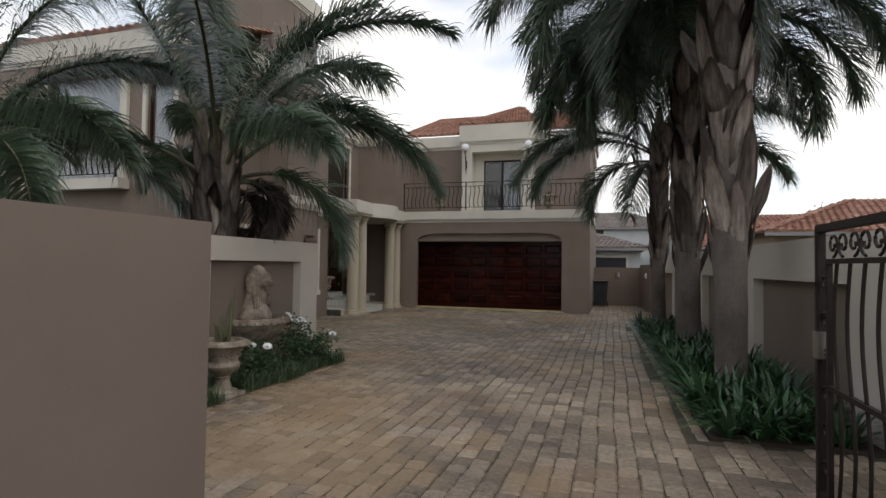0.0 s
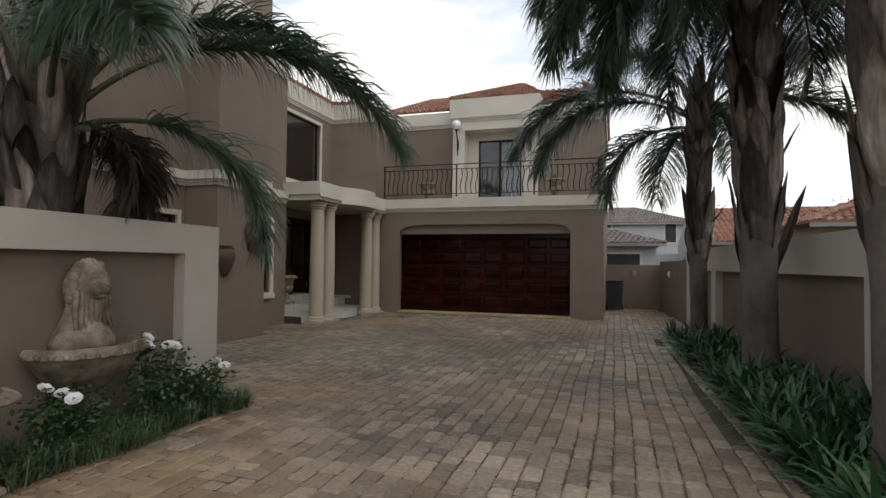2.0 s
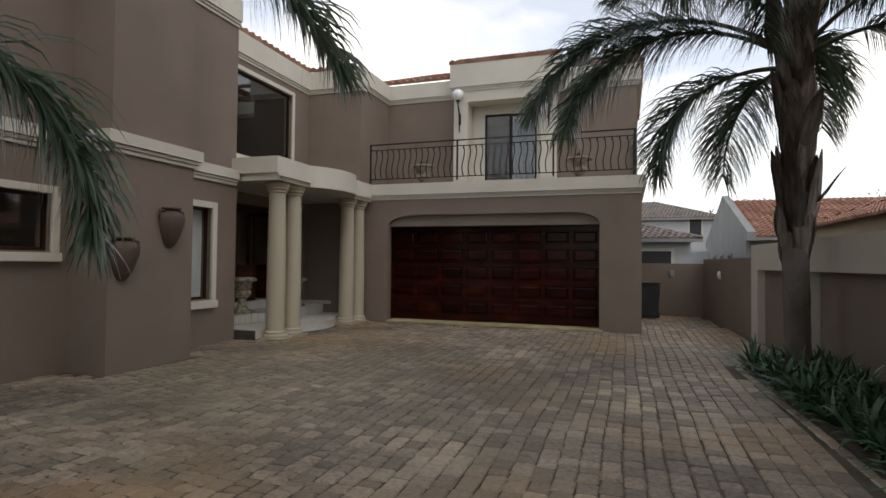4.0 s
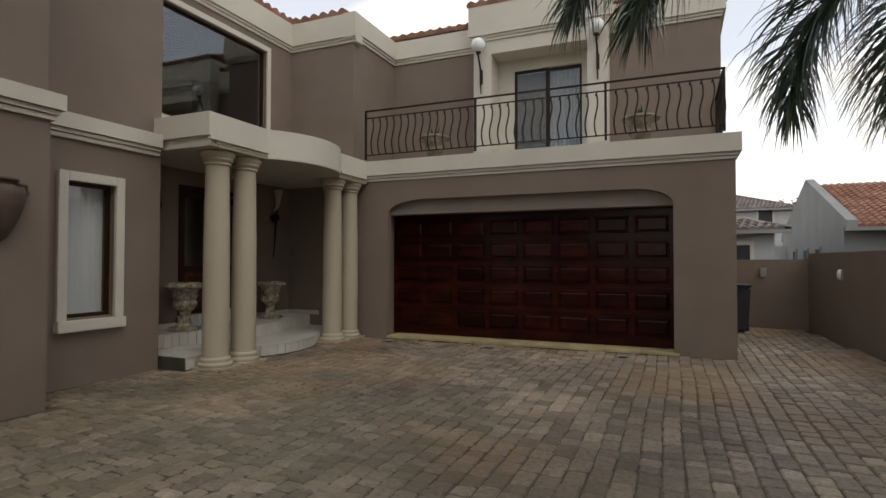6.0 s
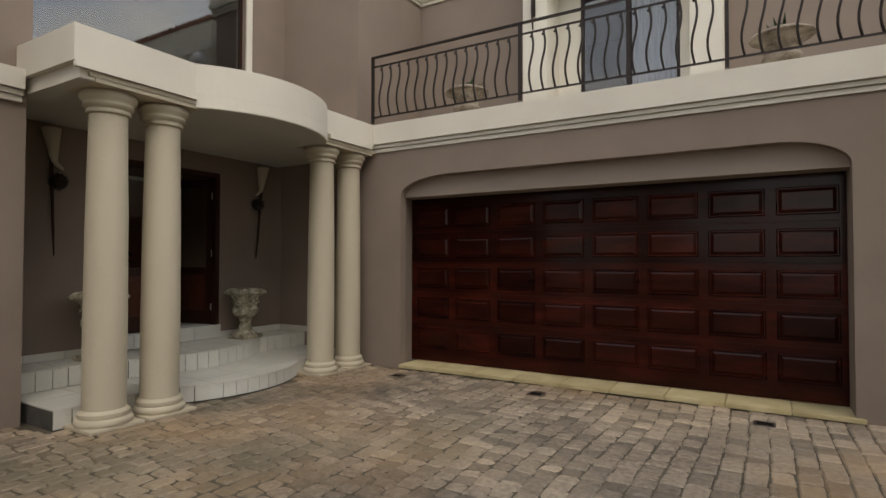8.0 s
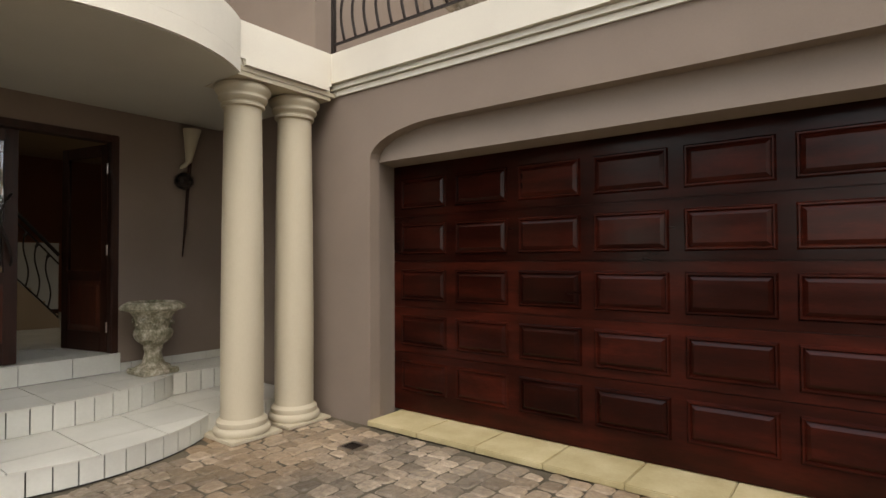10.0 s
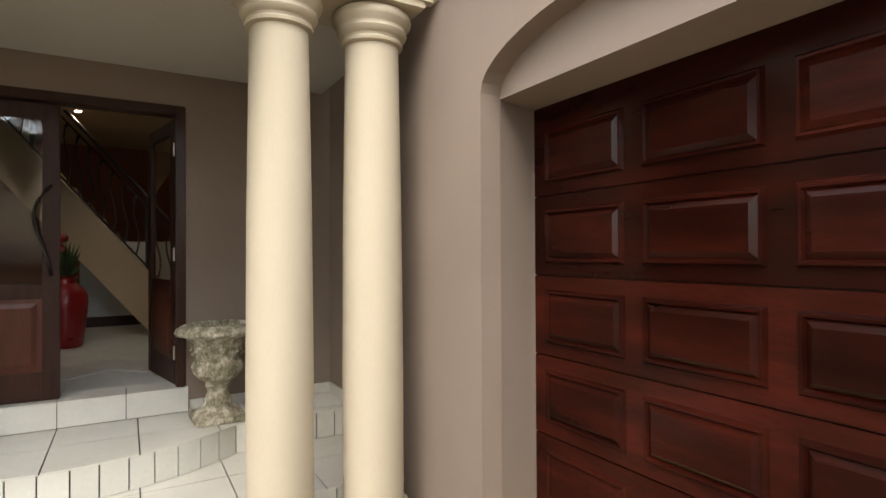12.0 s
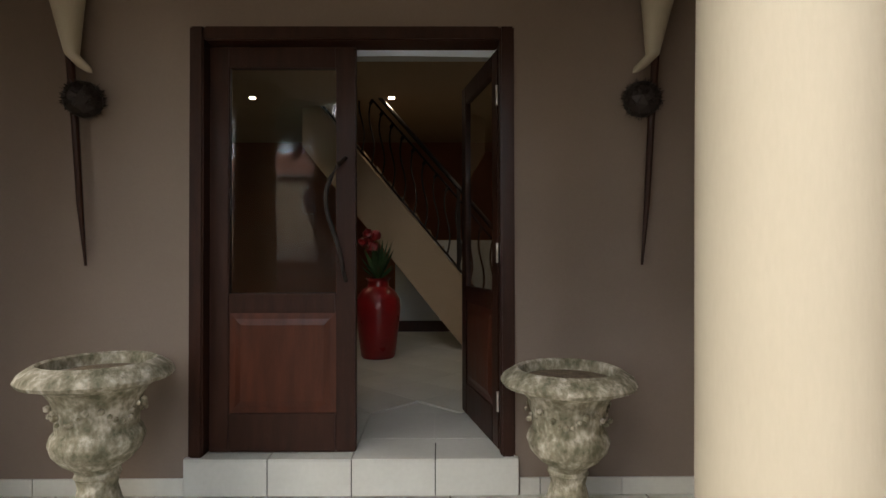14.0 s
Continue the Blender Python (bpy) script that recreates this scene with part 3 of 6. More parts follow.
def clip(poly, axis, limit, sign):
    """Keeps what of a plan outline lies past the limit along an axis."""
    out = []
    for p, q in zip(poly, poly[1:] + poly[:1]):
        a, b = sign * (p[axis] - limit), sign * (q[axis] - limit)
        if a >= 0:
            out.append(p)
        if a * b < 0:
            t = a / (a - b)
            out.append((p[0] + t * (q[0] - p[0]), p[1] + t * (q[1] - p[1])))
    clean = []
    for p in out:
        if not clean or math.dist(p, clean[-1]) > 0.001:
            clean.append(p)
    if len(clean) > 1 and math.dist(clean[0], clean[-1]) < 0.001:
        clean.pop()
    return clean


def area(poly):
    return abs(sum(p[0] * q[1] - q[0] * p[1] for p, q in zip(poly, poly[1:] + poly[:1]))) / 2


STEP = [(-7.35, 15.62, 17.44, -7.02, 0.17), (-8.22, 15.50, 17.58, -7.86, 0.375)]
for (sx, a0, a1, bow, top), y0 in zip(STEP, (14.62, 14.56)):
    bm = bmesh.new()
    back = sx - 0.016
    for outline in ([(-8.755, y0), (back, y0), (back, a0), (-8.755, a0)],
                    [(-8.755, a0)] + arc(a0, a1, back, bow - 0.016, 24) + [(-8.755, a1)],
                    [(-8.755, a1), (back, a1), (back, 18.425), (-8.755, 18.425)]):
        prism(bm, outline, -0.04 if top < 0.2 else 0.172, top - 0.014)
    step = structure("floor_porch", bm, GROUT, "curved tiled porch step", "step")
    # riser tiles along the curve
    line = stepped(sx, a0, a1, bow, y0, 18.425, 40)
    low = 0.0 if top < 0.2 else 0.17
    run = []
    for p, q in zip(line, line[1:]):
        d = math.dist(p, q)
        k = max(1, round(d / 0.01))
        for i in range(k):
            run.append((p[0] + (q[0] - p[0]) * i / k, p[1] + (q[1] - p[1]) * i / k))
    run.append(line[-1])
    lens = [0.0]
    for p, q in zip(run, run[1:]):
        lens.append(lens[-1] + math.dist(p, q))
    total = lens[-1]
    count = int(total / 0.14)
    for c in range(count):
        s0, s1 = total * c / count + 0.0045, total * (c + 1) / count - 0.0045
        p = run[min(range(len(lens)), key=lambda i: abs(lens[i] - s0))]
        q = run[min(range(len(lens)), key=lambda i: abs(lens[i] - s1))]
        d = Vector((q[0] - p[0], q[1] - p[1])).normalized()
        nx = Vector((d.y, -d.x)) * 0.012
        bm = bmesh.new()
        prism(bm, [p, q, (q[0] - nx.x * 1.2, q[1] - nx.y * 1.2), (p[0] - nx.x * 1.2, p[1] - nx.y * 1.2)], low + 0.004, top - 0.012)
        part("riser_tile", bm, TILE, step)
    # tread tiles: a grid of slabs clipped to the step's outline
    nose = sx + 0.004
    regions = ([(-8.75, y0), (nose, y0), (nose, a0), (-8.75, a0)],
               [(-8.75, a0)] + arc(a0, a1, nose, bow + 0.004, 24) + [(-8.75, a1)],
               [(-8.75, a1), (nose, a1), (nose, 18.42), (-8.75, 18.42)])
    for i in range(-1, 6):
        for j in range(0, 11):
            size = 0.48
            ya, xa = 14.10 + j * size, -8.80 + i * size
            bm = bmesh.new()
            for poly in regions:
                for axis, limit, sign in ((0, xa + 0.0045, 1), (0, xa + size - 0.0045, -1), (1, ya + 0.0045, 1), (1, ya + size - 0.0045, -1)):
                    poly = clip(poly, axis, limit, sign)
                if len(poly) > 2 and area(poly) > 0.0002 and (top > 0.2 or xa + size > -8.3):
                    lo = [bm.verts.new((*p, top - 0.012)) for p in poly]
                    hi = [bm.verts.new((*p, top)) for p in poly]
                    bm.faces.new(hi)
                    for a in range(len(poly)):
                        b = (a + 1) % len(poly)
                        bm.faces.new((lo[a], lo[b], hi[b], hi[a]))
            if bm.faces:
                part("tread_tile", bm, TILE, step)
            else:
                bm.free()
# threshold and skirting tiles
bm = boxes((-9.02, 15.69, 0.376, -8.742, 17.31, 0.545))
thr = structure("floor_threshold", bm, GROUT, "tiled threshold step at the front door", "step")
for c in range(4):
    y = 15.685 + c * 0.4075
    part("threshold_tile", boxes((-8.742, y + 0.003, 0.382, -8.728, y + 0.4045, 0.548)), TILE, thr)
    part("threshold_tile", boxes((-9.02, y + 0.003, 0.546, -8.728, y + 0.4045, 0.56)), TILE, thr)
skirt = thing("baseboard_porch", pose(0, 0, 0), "grey-white tile skirting round the porch", "skirting", "", "structure")
for y0, y1 in ((14.56, 14.95), (14.95, 15.34), (15.34, 15.68), (17.32, 17.42), (17.42, 17.82), (17.82, 18.20), (18.20, 18.415)):
    part("skirting_tile", boxes((-8.756, y0 + 0.002, 0.378, -8.744, y1 - 0.002, 0.46)), TILE, skirt)
for x0, x1 in ((-8.74, -8.36), (-8.36, -8.0)):
    part("skirting_tile", boxes((x0, 18.412, 0.378, x1 - 0.004, 18.426, 0.46)), TILE, skirt)

# ---- columns ----
def column(m):
    t = thing("column", m, "round cream cast-stone porch column with moulded base and capital", "column", "porch columns")
    bm = boxes((-0.235, -0.235, 0, 0.235, 0.235, 0.028))
    part("plinth", bm, STONE, t, bevel=0.005)
    bm = bmesh.new()
    lathe(bm, [(0.218, 0.028), (0.228, 0.045), (0.228, 0.07), (0.215, 0.088), (0.2, 0.093), (0.205, 0.11), (0.203, 0.135), (0.187, 0.15), (0.178, 0.16)], 40)
    part("base", bm, STONE, t, smooth=True)
    bm = bmesh.new()
    lathe(bm, [(0.172, 0.16), (0.173, 0.9), (0.166, 1.8), (0.152, 2.73)], 40)
    part("shaft", bm, STONE, t, smooth=True)
    bm = bmesh.new()
    lathe(bm, [(r, z + 0.03) for r, z in [(0.153, 2.70), (0.175, 2.708), (0.178, 2.722), (0.168, 2.735), (0.17, 2.748), (0.195, 2.762), (0.202, 2.78), (0.194, 2.797), (0.197, 2.81), (0.222, 2.832), (0.228, 2.856), (0.222, 2.878), (0.2, 2.885), (0.2, 2.90)]], 40)
    part("capital", bm, STONE, t, smooth=True)
    return t


first = column(pose(-7.15, 14.925, 0))
for x, y in ((-7.14, 15.43), (-7.125, 17.612), (-7.12, 18.137)):
    copy_thing(first, pose(x, y, 0))

# ---- garage door: sections of raised panels ----
garage = thing("garage_door", pose(0, 18.83, 0), "closed red-brown varnished wooden sectional garage door with raised panels", "garage door")
part("backing", boxes((GX0 - 0.02, 0.035, 0.05, GX1 - 0.02, 0.06, 2.40)), DOORWOOD, garage)
RH = 0.4225
CW = (GX1 - 0.04 - GX0) / 8
for r in range(5):
    z0 = 0.185 + r * RH
    sec = part("section", boxes((GX0 - 0.018, 0.012, 0.053 if r == 0 else z0 - 0.014, GX1 - 0.042, 0.034, 2.385 if r == 4 else z0 + RH - 0.020)), MAHOGANY, garage, bevel=0.003)
    for c in range(8):
        x0 = GX0 + 0.022 + c * CW * 0.993
        bm = bmesh.new()
        rows = []
        for inset, y in ((0.0, 0.013), (0.012, -0.006), (0.022, -0.006), (0.030, 0.006), (0.055, -0.008)):
            a0, a1, b0, b1 = x0 + 0.05 + inset, x0 + CW - 0.05 - inset, z0 + 0.048 + inset, z0 + RH - 0.088 - inset
            rows.append([bm.verts.new(p) for p in ((a0, y, b0), (a1, y, b0), (a1, y, b1), (a0, y, b1))])
        for a, b in zip(rows, rows[1:]):
            for k in range(4):
                bm.faces.new((a[k], a[(k + 1) % 4], b[(k + 1) % 4], b[k]))
        bm.faces.new(rows[-1])
        part("panel", bm, MAHOGANY, sec)
sill = thing("garage_sill", pose(0, 0, 0), "yellowish stone sill slabs under the garage door", "sill", "", "structure")
for c in range(9):
    w = (GX1 - GX0 + 0.06) / 9
    part("sill_slab", boxes((GX0 - 0.0 + 0.06 + c * w * 0.985, 18.40, 0.0, GX0 + 0.06 + (c + 1) * w * 0.985 - 0.006, 18.9, 0.045)), SILL, sill, bevel=0.006)

# ---- windows ----
def framed_window(name, m, w, h, label, frame_w=0.11, proud=0.05, sash=DOORWOOD, pane=GLASS, behind=None, sill_out=0.09, deep=0.12):
    """A window in a wall facing local -y: plaster surround, dark sash, glass and what hangs behind it. m: lower left corner of the opening."""
    t = thing(name, m, label, "window", "", "structure")
    bm = boxes((-frame_w, -proud, -0.02, 0, 0.02, h + frame_w), (w, -proud, -0.02, w + frame_w, 0.02, h + frame_w), (0, -proud, h, w, 0.02, h + frame_w))
    part("window_surround", bm, CREAM, t, "cream plaster surround", bevel=0.006)
    part("window_sill", boxes((-frame_w - 0.01, -sill_out, -frame_w - 0.04, w + frame_w + 0.01, 0.02, -0.022)), CREAM, t, "cream plaster sill", bevel=0.008)
    s = 0.045
    bm = boxes((0, deep - 0.05, 0, s, deep, h), (w - s, deep - 0.05, 0, w, deep, h), (s, deep - 0.05, 0, w - s, deep, s), (s, deep - 0.05, h - s, w - s, deep, h))
    part("window_frame", bm, sash, t, "dark window frame", bevel=0.004)
    g = part("pane", boxes((s, deep - 0.03, s, w - s, deep - 0.024, h - s)), pane, t)
    g.visible_shadow = False
    if behind:
        bm = bmesh.new()
        n, fold = 40, 0.001 if behind is BLIND else 0.014
        a = [bm.verts.new((0.03 + (w - 0.06) * i / n, deep + 0.05 + fold * math.sin(i * 1.3), 0.03)) for i in range(n + 1)]
        b = [bm.verts.new((0.03 + (w - 0.06) * i / n, deep + 0.05 + fold * math.sin(i * 1.3 + 0.3), h - 0.03)) for i in range(n + 1)]
        for i in range(n):
            bm.faces.new((a[i], a[i + 1], b[i + 1], b[i]))
        part("blind", bm, behind, t, "pale drawn blind")
    return t


EAST = 90  # turns a window that faces -y to face +x
framed_window("window_1", pose(-7.78, 13.32, 0.78, 0, 0, EAST), 0.58, 1.58, "tall dark-framed window with cream surround and drawn pale blind", behind=BLIND)
framed_window("window_2", pose(-7.76, 10.45, 1.55, 0, 0, EAST), 0.63, 0.72, "small dark window with cream surround", 0.095)
framed_window("window_3", pose(-8.79, 14.95, 3.75, 0, 0, EAST), 2.79, 1.81, "wide dark reflecting picture window with cream surround", 0.10, 0.035, pane=DARKGLASS)
framed_window("window_4", pose(-9.12, 9.3, 3.78), 0.70, 1.66, "upper window with cream surround and white curtain", 0.10, behind=CURTAIN)
framed_window("window_5", pose(-11.95, 9.3, 3.22), 2.2, 2.28, "dark balcony door of the street wing with curtain", 0.001, 0.02, behind=CURTAIN)

# balcony sliding door
t = thing("door_balcony", pose(-4.52, 20.46, 3.30), "dark-framed glazed balcony sliding door with white curtain", "door", "", "structure")
w, h = 1.40, 2.16
for x0, x1 in ((0, 0.72), (0.68, 1.40)):
    y = 0.0 if x0 == 0 else 0.045
    leaf = part("door_leaf", boxes((x0, y, 0, x0 + 0.055, y + 0.04, h), (x1 - 0.055, y, 0, x1, y + 0.04, h), (x0 + 0.055, y, 0, x1 - 0.055, y + 0.04, 0.07), (x0 + 0.055, y, h - 0.06, x1 - 0.055, y + 0.04, h)), IRON, t, "dark metal door leaf")
    g = part("pane", boxes((x0 + 0.05, y + 0.015, 0.06, x1 - 0.05, y + 0.021, h - 0.05)), GLASS, leaf)
    g.visible_shadow = False
bm = bmesh.new()
n = 60
a = [bm.verts.new((0.66 + 0.72 * i / n, 0.22 + 0.035 * math.sin(i * 0.9), 0.02)) for i in range(n + 1)]
b = [bm.verts.new((0.66 + 0.72 * i / n, 0.22 + 0.03 * math.sin(i * 0.9 + 0.4), h - 0.02)) for i in range(n + 1)]
for i in range(n):
    bm.faces.new((a[i], a[i + 1], b[i + 1], b[i]))
part("curtain", bm, CURTAIN, t, "white hanging curtain", smooth="all")

# ---- front door ----
fd = thing("door_front", pose(-8.78, 15.70, 0.56), "dark-stained double front door, one leaf closed and one open", "door", "", "structure")
# local x goes into the house, local y along the wall
W, H = 1.60, 2.12
part("door_frame", boxes((-0.035, 0.0, 0.0, 0.11, 0.07, H), (-0.035, W - 0.07, 0.0, 0.11, W, H), (-0.035, 0.07, H - 0.07, 0.11, W - 0.07, H)), DOORWOOD, fd, bevel=0.008)


def door_leaf(m, flip):
    """One glazed leaf, hinge edge at local y 0, thickness along local x."""
    lw, lh, s = 0.735, H - 0.078, 0.10
    leaf = part("door_leaf", boxes((0, 0, 0.006, 0.042, s, lh), (0, lw - s, 0.006, 0.042, lw, lh), (0, s, lh - 0.11, 0.042, lw - s, lh), (0, s, 0.70, 0.042, lw - s, 0.80), (0, s, 0.006, 0.042, lw - s, 0.20)), DOORWOOD, fd, bevel=0.005)
    leaf.matrix_local = m
    g = part("pane", boxes((0.016, s - 0.01, 0.79, 0.024, lw - s + 0.01, lh - 0.10)), GLASS, leaf)
    g.visible_shadow = False
    bm = bmesh.new()
    for side in (-1, 1):
        rows = []
        base = 0.021 + side * 0.012
        for inset, d in ((-0.005, 0.0), (0.03, 0.004), (0.06, 0.014)):
            x = base + side * d
            rows.append([bm.verts.new(p) for p in ((x, s + inset, 0.20 + inset), (x, lw - s - inset, 0.20 + inset), (x, lw - s - inset, 0.70 - inset), (x, s + inset, 0.70 - inset))])
        for a, b in zip(rows, rows[1:]):
            for k in range(4):
                bm.faces.new((a[k], a[(k + 1) % 4], b[(k + 1) % 4], b[k]))
        bm.faces.new(rows[-1])
    part("door_panel", bm, DOORPANEL, leaf, "reddish raised timber panel")
    bm = bmesh.new()
    pts = []
    for i in range(0 if flip else 13):
        u = i / 12
        pts.append((-0.055 if 0 < i < 12 else -0.0, lw - 0.05 - 0.075 * math.sin(math.pi * u) + 0.03 * math.sin(2 * math.pi * u), 0.86 + 0.62 * u))
    if pts:
        tube(bm, pts, 0.011, 8)
        part("pull_handle", bm, IRON, leaf, "curved dark iron pull handle", smooth=True)
    if flip:
        for z in (0.25, 1.0, 1.8):
            bm = bmesh.new()
            tube(bm, [(-0.004, -0.004, z - 0.05), (-0.004, -0.004, z + 0.05)], 0.008, 8)
            part("hinge", bm, METAL, leaf, "steel butt hinge")
    return leaf


FY = Matrix.Diagonal((1, -1, 1, 1))
fd.matrix_world = pose(-8.78, 15.70, 0.56) @ Matrix.Diagonal((-1, 1, 1, 1))
door_leaf(pose(0.03, 0.075, 0), False)
door_leaf(Matrix.Translation((0.05, W - 0.075, 0)) @ pose(0, 0, 0, 0, 0, 78) @ FY, True)

# ---- garden walls ----
def frame_wall(name, label, y0, y1, x_of, top, bays, thick=0.28, facing=1, head=1.5):
    """A bone-painted wall along y, with sunk taupe panels between piers; x_of gives its face at y."""
    t = thing(name, pose(0, 0, 0), label, "garden wall", "", "structure")
    cuts = [y0]
    for a, b in bays:
        cuts += [a, b]
    cuts.append(y1)
    bm = bmesh.new()
    def slab(ya, yb, za, zb, front, back):
        pts = [(x_of(ya) - facing * front, ya), (x_of(yb) - facing * front, yb), (x_of(yb) - facing * back, yb), (x_of(ya) - facing * back, ya)]
        prism(bm, pts, za, zb)
    for k in range(0, len(cuts), 2):
        slab(cuts[k], cuts[k + 1], -0.05, top, 0.0, thick)
    for a, b in bays:
        slab(a, b, head, top, 0.0, thick)
    part("wall_frame", bm, BONE, t)
    for a, b in bays:
        bm = bmesh.new()
        slab(a + 0.001, b - 0.001, -0.05, head - 0.001, 0.13, thick - 0.02)
        part("sunk_panel", bm, TAUPE, t, "sunk taupe plaster panel")
    return t


frame_wall("wall_fountain", "bone-painted garden wall with sunk taupe panels behind the lion fountain", 1.4, 8.25, lambda y: -4.46, 1.83, [(3.3, 5.36), (5.78, 7.76)], head=1.53)
frame_wall("wall_boundary", "bone-painted boundary wall with sunk taupe panels", 1.0, 18.3, lambda y: 1.46 + (18.1 - y) * 0.068, 1.86,
           [(6.4, 9.2), (9.6, 12.4), (12.8, 15.4), (15.75, 17.9)], facing=-1, head=1.38)
bm = bmesh.new()
prism(bm, [(1.50, 18.3), (1.16, 22.95), (1.40, 23.2), (1.76, 18.3)], -0.05, 1.62)
prism(bm, [(1.16, 22.95), (-0.58, 23.3), (-0.58, 23.55), (1.40, 23.2)], -0.05, 1.50)
structure("wall_yard", bm, TAUPE, "taupe plastered yard wall behind the garage", "wall")
wall("wall_street", "taupe plastered street wall ending at the gateway", (-2.04, -5.0, -0.05, -1.73, 2.55, 1.702), (-4.74, 1.1, -0.05, -2.04, 1.398, 1.66))
wall("wall_street_far", "taupe plastered street wall across the road side", (-9.0, -5.2, -0.05, -1.73, -5.0, 1.66), (1.9, -5.2, -0.05, 5.0, -5.0, 1.66), (2.65, -5.0, -0.05, 2.9, 1.0, 1.66))

# planting bed edges
def bed_edge(y):
    """Where the paving stops along the palm bed."""
    return 0.96 - (y - 5.8) * 0.030


bm = bmesh.new()
prism(bm, [(bed_edge(5.72), 5.72), (2.3, 5.72), (1.75, 15.0), (bed_edge(15.0) + 0.15, 15.0), (bed_edge(14.7), 14.7)], -0.05, 0.02)
structure("ground_bed_right", bm, EARTH, "dark soil of the palm bed", "planting bed")
bm = boxes((-4.46, 2.0, -0.05, -3.90, 7.92, 0.012))
structure("ground_bed_left", bm, EARTH, "dark soil of the rose bed", "planting bed")
bm = boxes((-7.76, 2.0, -0.05, -4.75, 8.05, 0.03))
structure("ground_bed_house", bm, EARTH, "dark soil behind the fountain wall", "planting bed")

# ---- balcony railing ----
def railing(name, m, length, posts, label, h=0.96):
    """Wrought iron railing along local x with bowed bars between posts."""
    t = thing(name, m, label, "railing")
    part("top_rail", boxes((0, -0.022, h - 0.025, length, 0.022, h)), IRON, t, bevel=0.004)
    part("upper_rail", boxes((0, -0.01, h - 0.16, length, 0.01, h - 0.14)), IRON, t)
    part("lower_rail", boxes((0, -0.01, 0.075, length, 0.01, 0.095)), IRON, t)
    for x in posts:
        part("post", boxes((x - 0.018, -0.018, 0, x + 0.018, 0.018, h - 0.025)), IRON, t)
    bm = bmesh.new()
    pts = []
    for i in range(11):
        u = i / 10
        pts.append((0.028 * math.sin(2 * math.pi * u) * -1, -0.03 * math.sin(math.pi * u) ** 2, 0.09 + (h - 0.245) * u))
    tube(bm, pts, 0.0135, 6)
    tube(bm, [(-0.016, 0, h - 0.21), (0.012, 0, h - 0.185), (0.016, 0, h - 0.165), (0, 0, h - 0.155)], 0.014, 6)
    me = None
    edges = sorted(posts)
    for a, b in zip(edges, edges[1:]):
        k = round((b - a) / 0.152)
        for i in range(1, k):
            x = a + (b - a) * i / k
            if me is None:
                bar = part("bar", bm, IRON, t, smooth="all")
                me = bar.data
            else:
                bar = new("bar", me)
                bar.parent = t
            bar.location = (x, 0, 0)
    return t


railing("balcony_railing", pose(-6.97, 18.46, TOPZ + 0.055), 6.27, [0.02, 2.28, 4.53, 6.25], "dark wrought-iron balcony railing with bowed bars")
railing("balcony_railing", pose(-0.72, 18.50, TOPZ + 0.055, 0, 0, 90), 1.7, [0.0, 1.68], "dark wrought-iron side railing of the balcony")
railing("balcony_railing", pose(-12.1, 9.06, 3.22), 2.45, [0.02, 2.43], "dark wrought-iron railing on the street wing balcony", 1.0)

# ---- wall lamps on the balcony bay ----
def globe_lamp(m):
    t = thing("wall_lamp", m, "white globe wall lamp on a dark iron bracket", "lamp", "balcony lamps")
    bm = bmesh.new()
    bmesh.ops.create_uvsphere(bm, u_segments=24, v_segments=14, radius=0.15)
    bmesh.ops.translate(bm, verts=bm.verts, vec=(0, -0.2, 0))
    part("globe", bm, OPAL, t, "white opal glass globe", smooth="all")
    bm = bmesh.new()
    tube(bm, [(0, -0.03, -0.95), (0, -0.07, -0.7), (0, -0.05, -0.5), (0, -0.12, -0.35), (0, -0.2, -0.22), (0, -0.2, -0.14)], [0.012, 0.018, 0.022, 0.02, 0.02, 0.03], 8)
    tube(bm, [(0, -0.2, -0.17), (0, -0.2, -0.13)], 0.055, 12)
    part("bracket", bm, IRON, t, smooth=True)
    part("wall_plate", boxes((-0.03, -0.02, -0.75, 0.03, 0.0, -0.45)), IRON, t)
    return t


lamp = globe_lamp(pose(-5.07, 19.9, 5.84))
copy_thing(lamp, pose(-2.74, 19.9, 5.84))

# ---- urns ----
URN = [(0.10, 0.10), (0.085, 0.14), (0.07, 0.20), (0.078, 0.235), (0.085, 0.245), (0.078, 0.26), (0.085, 0.275), (0.125, 0.305), (0.158, 0.345), (0.170, 0.385), (0.160, 0.415), (0.146, 0.43), (0.148, 0.49),
       (0.163, 0.55), (0.188, 0.588), (0.23, 0.608), (0.268, 0.618), (0.277, 0.633), (0.264, 0.655), (0.228, 0.680), (0.208, 0.689), (0.196, 0.682), (0.19, 0.63), (0.165, 0.59)]


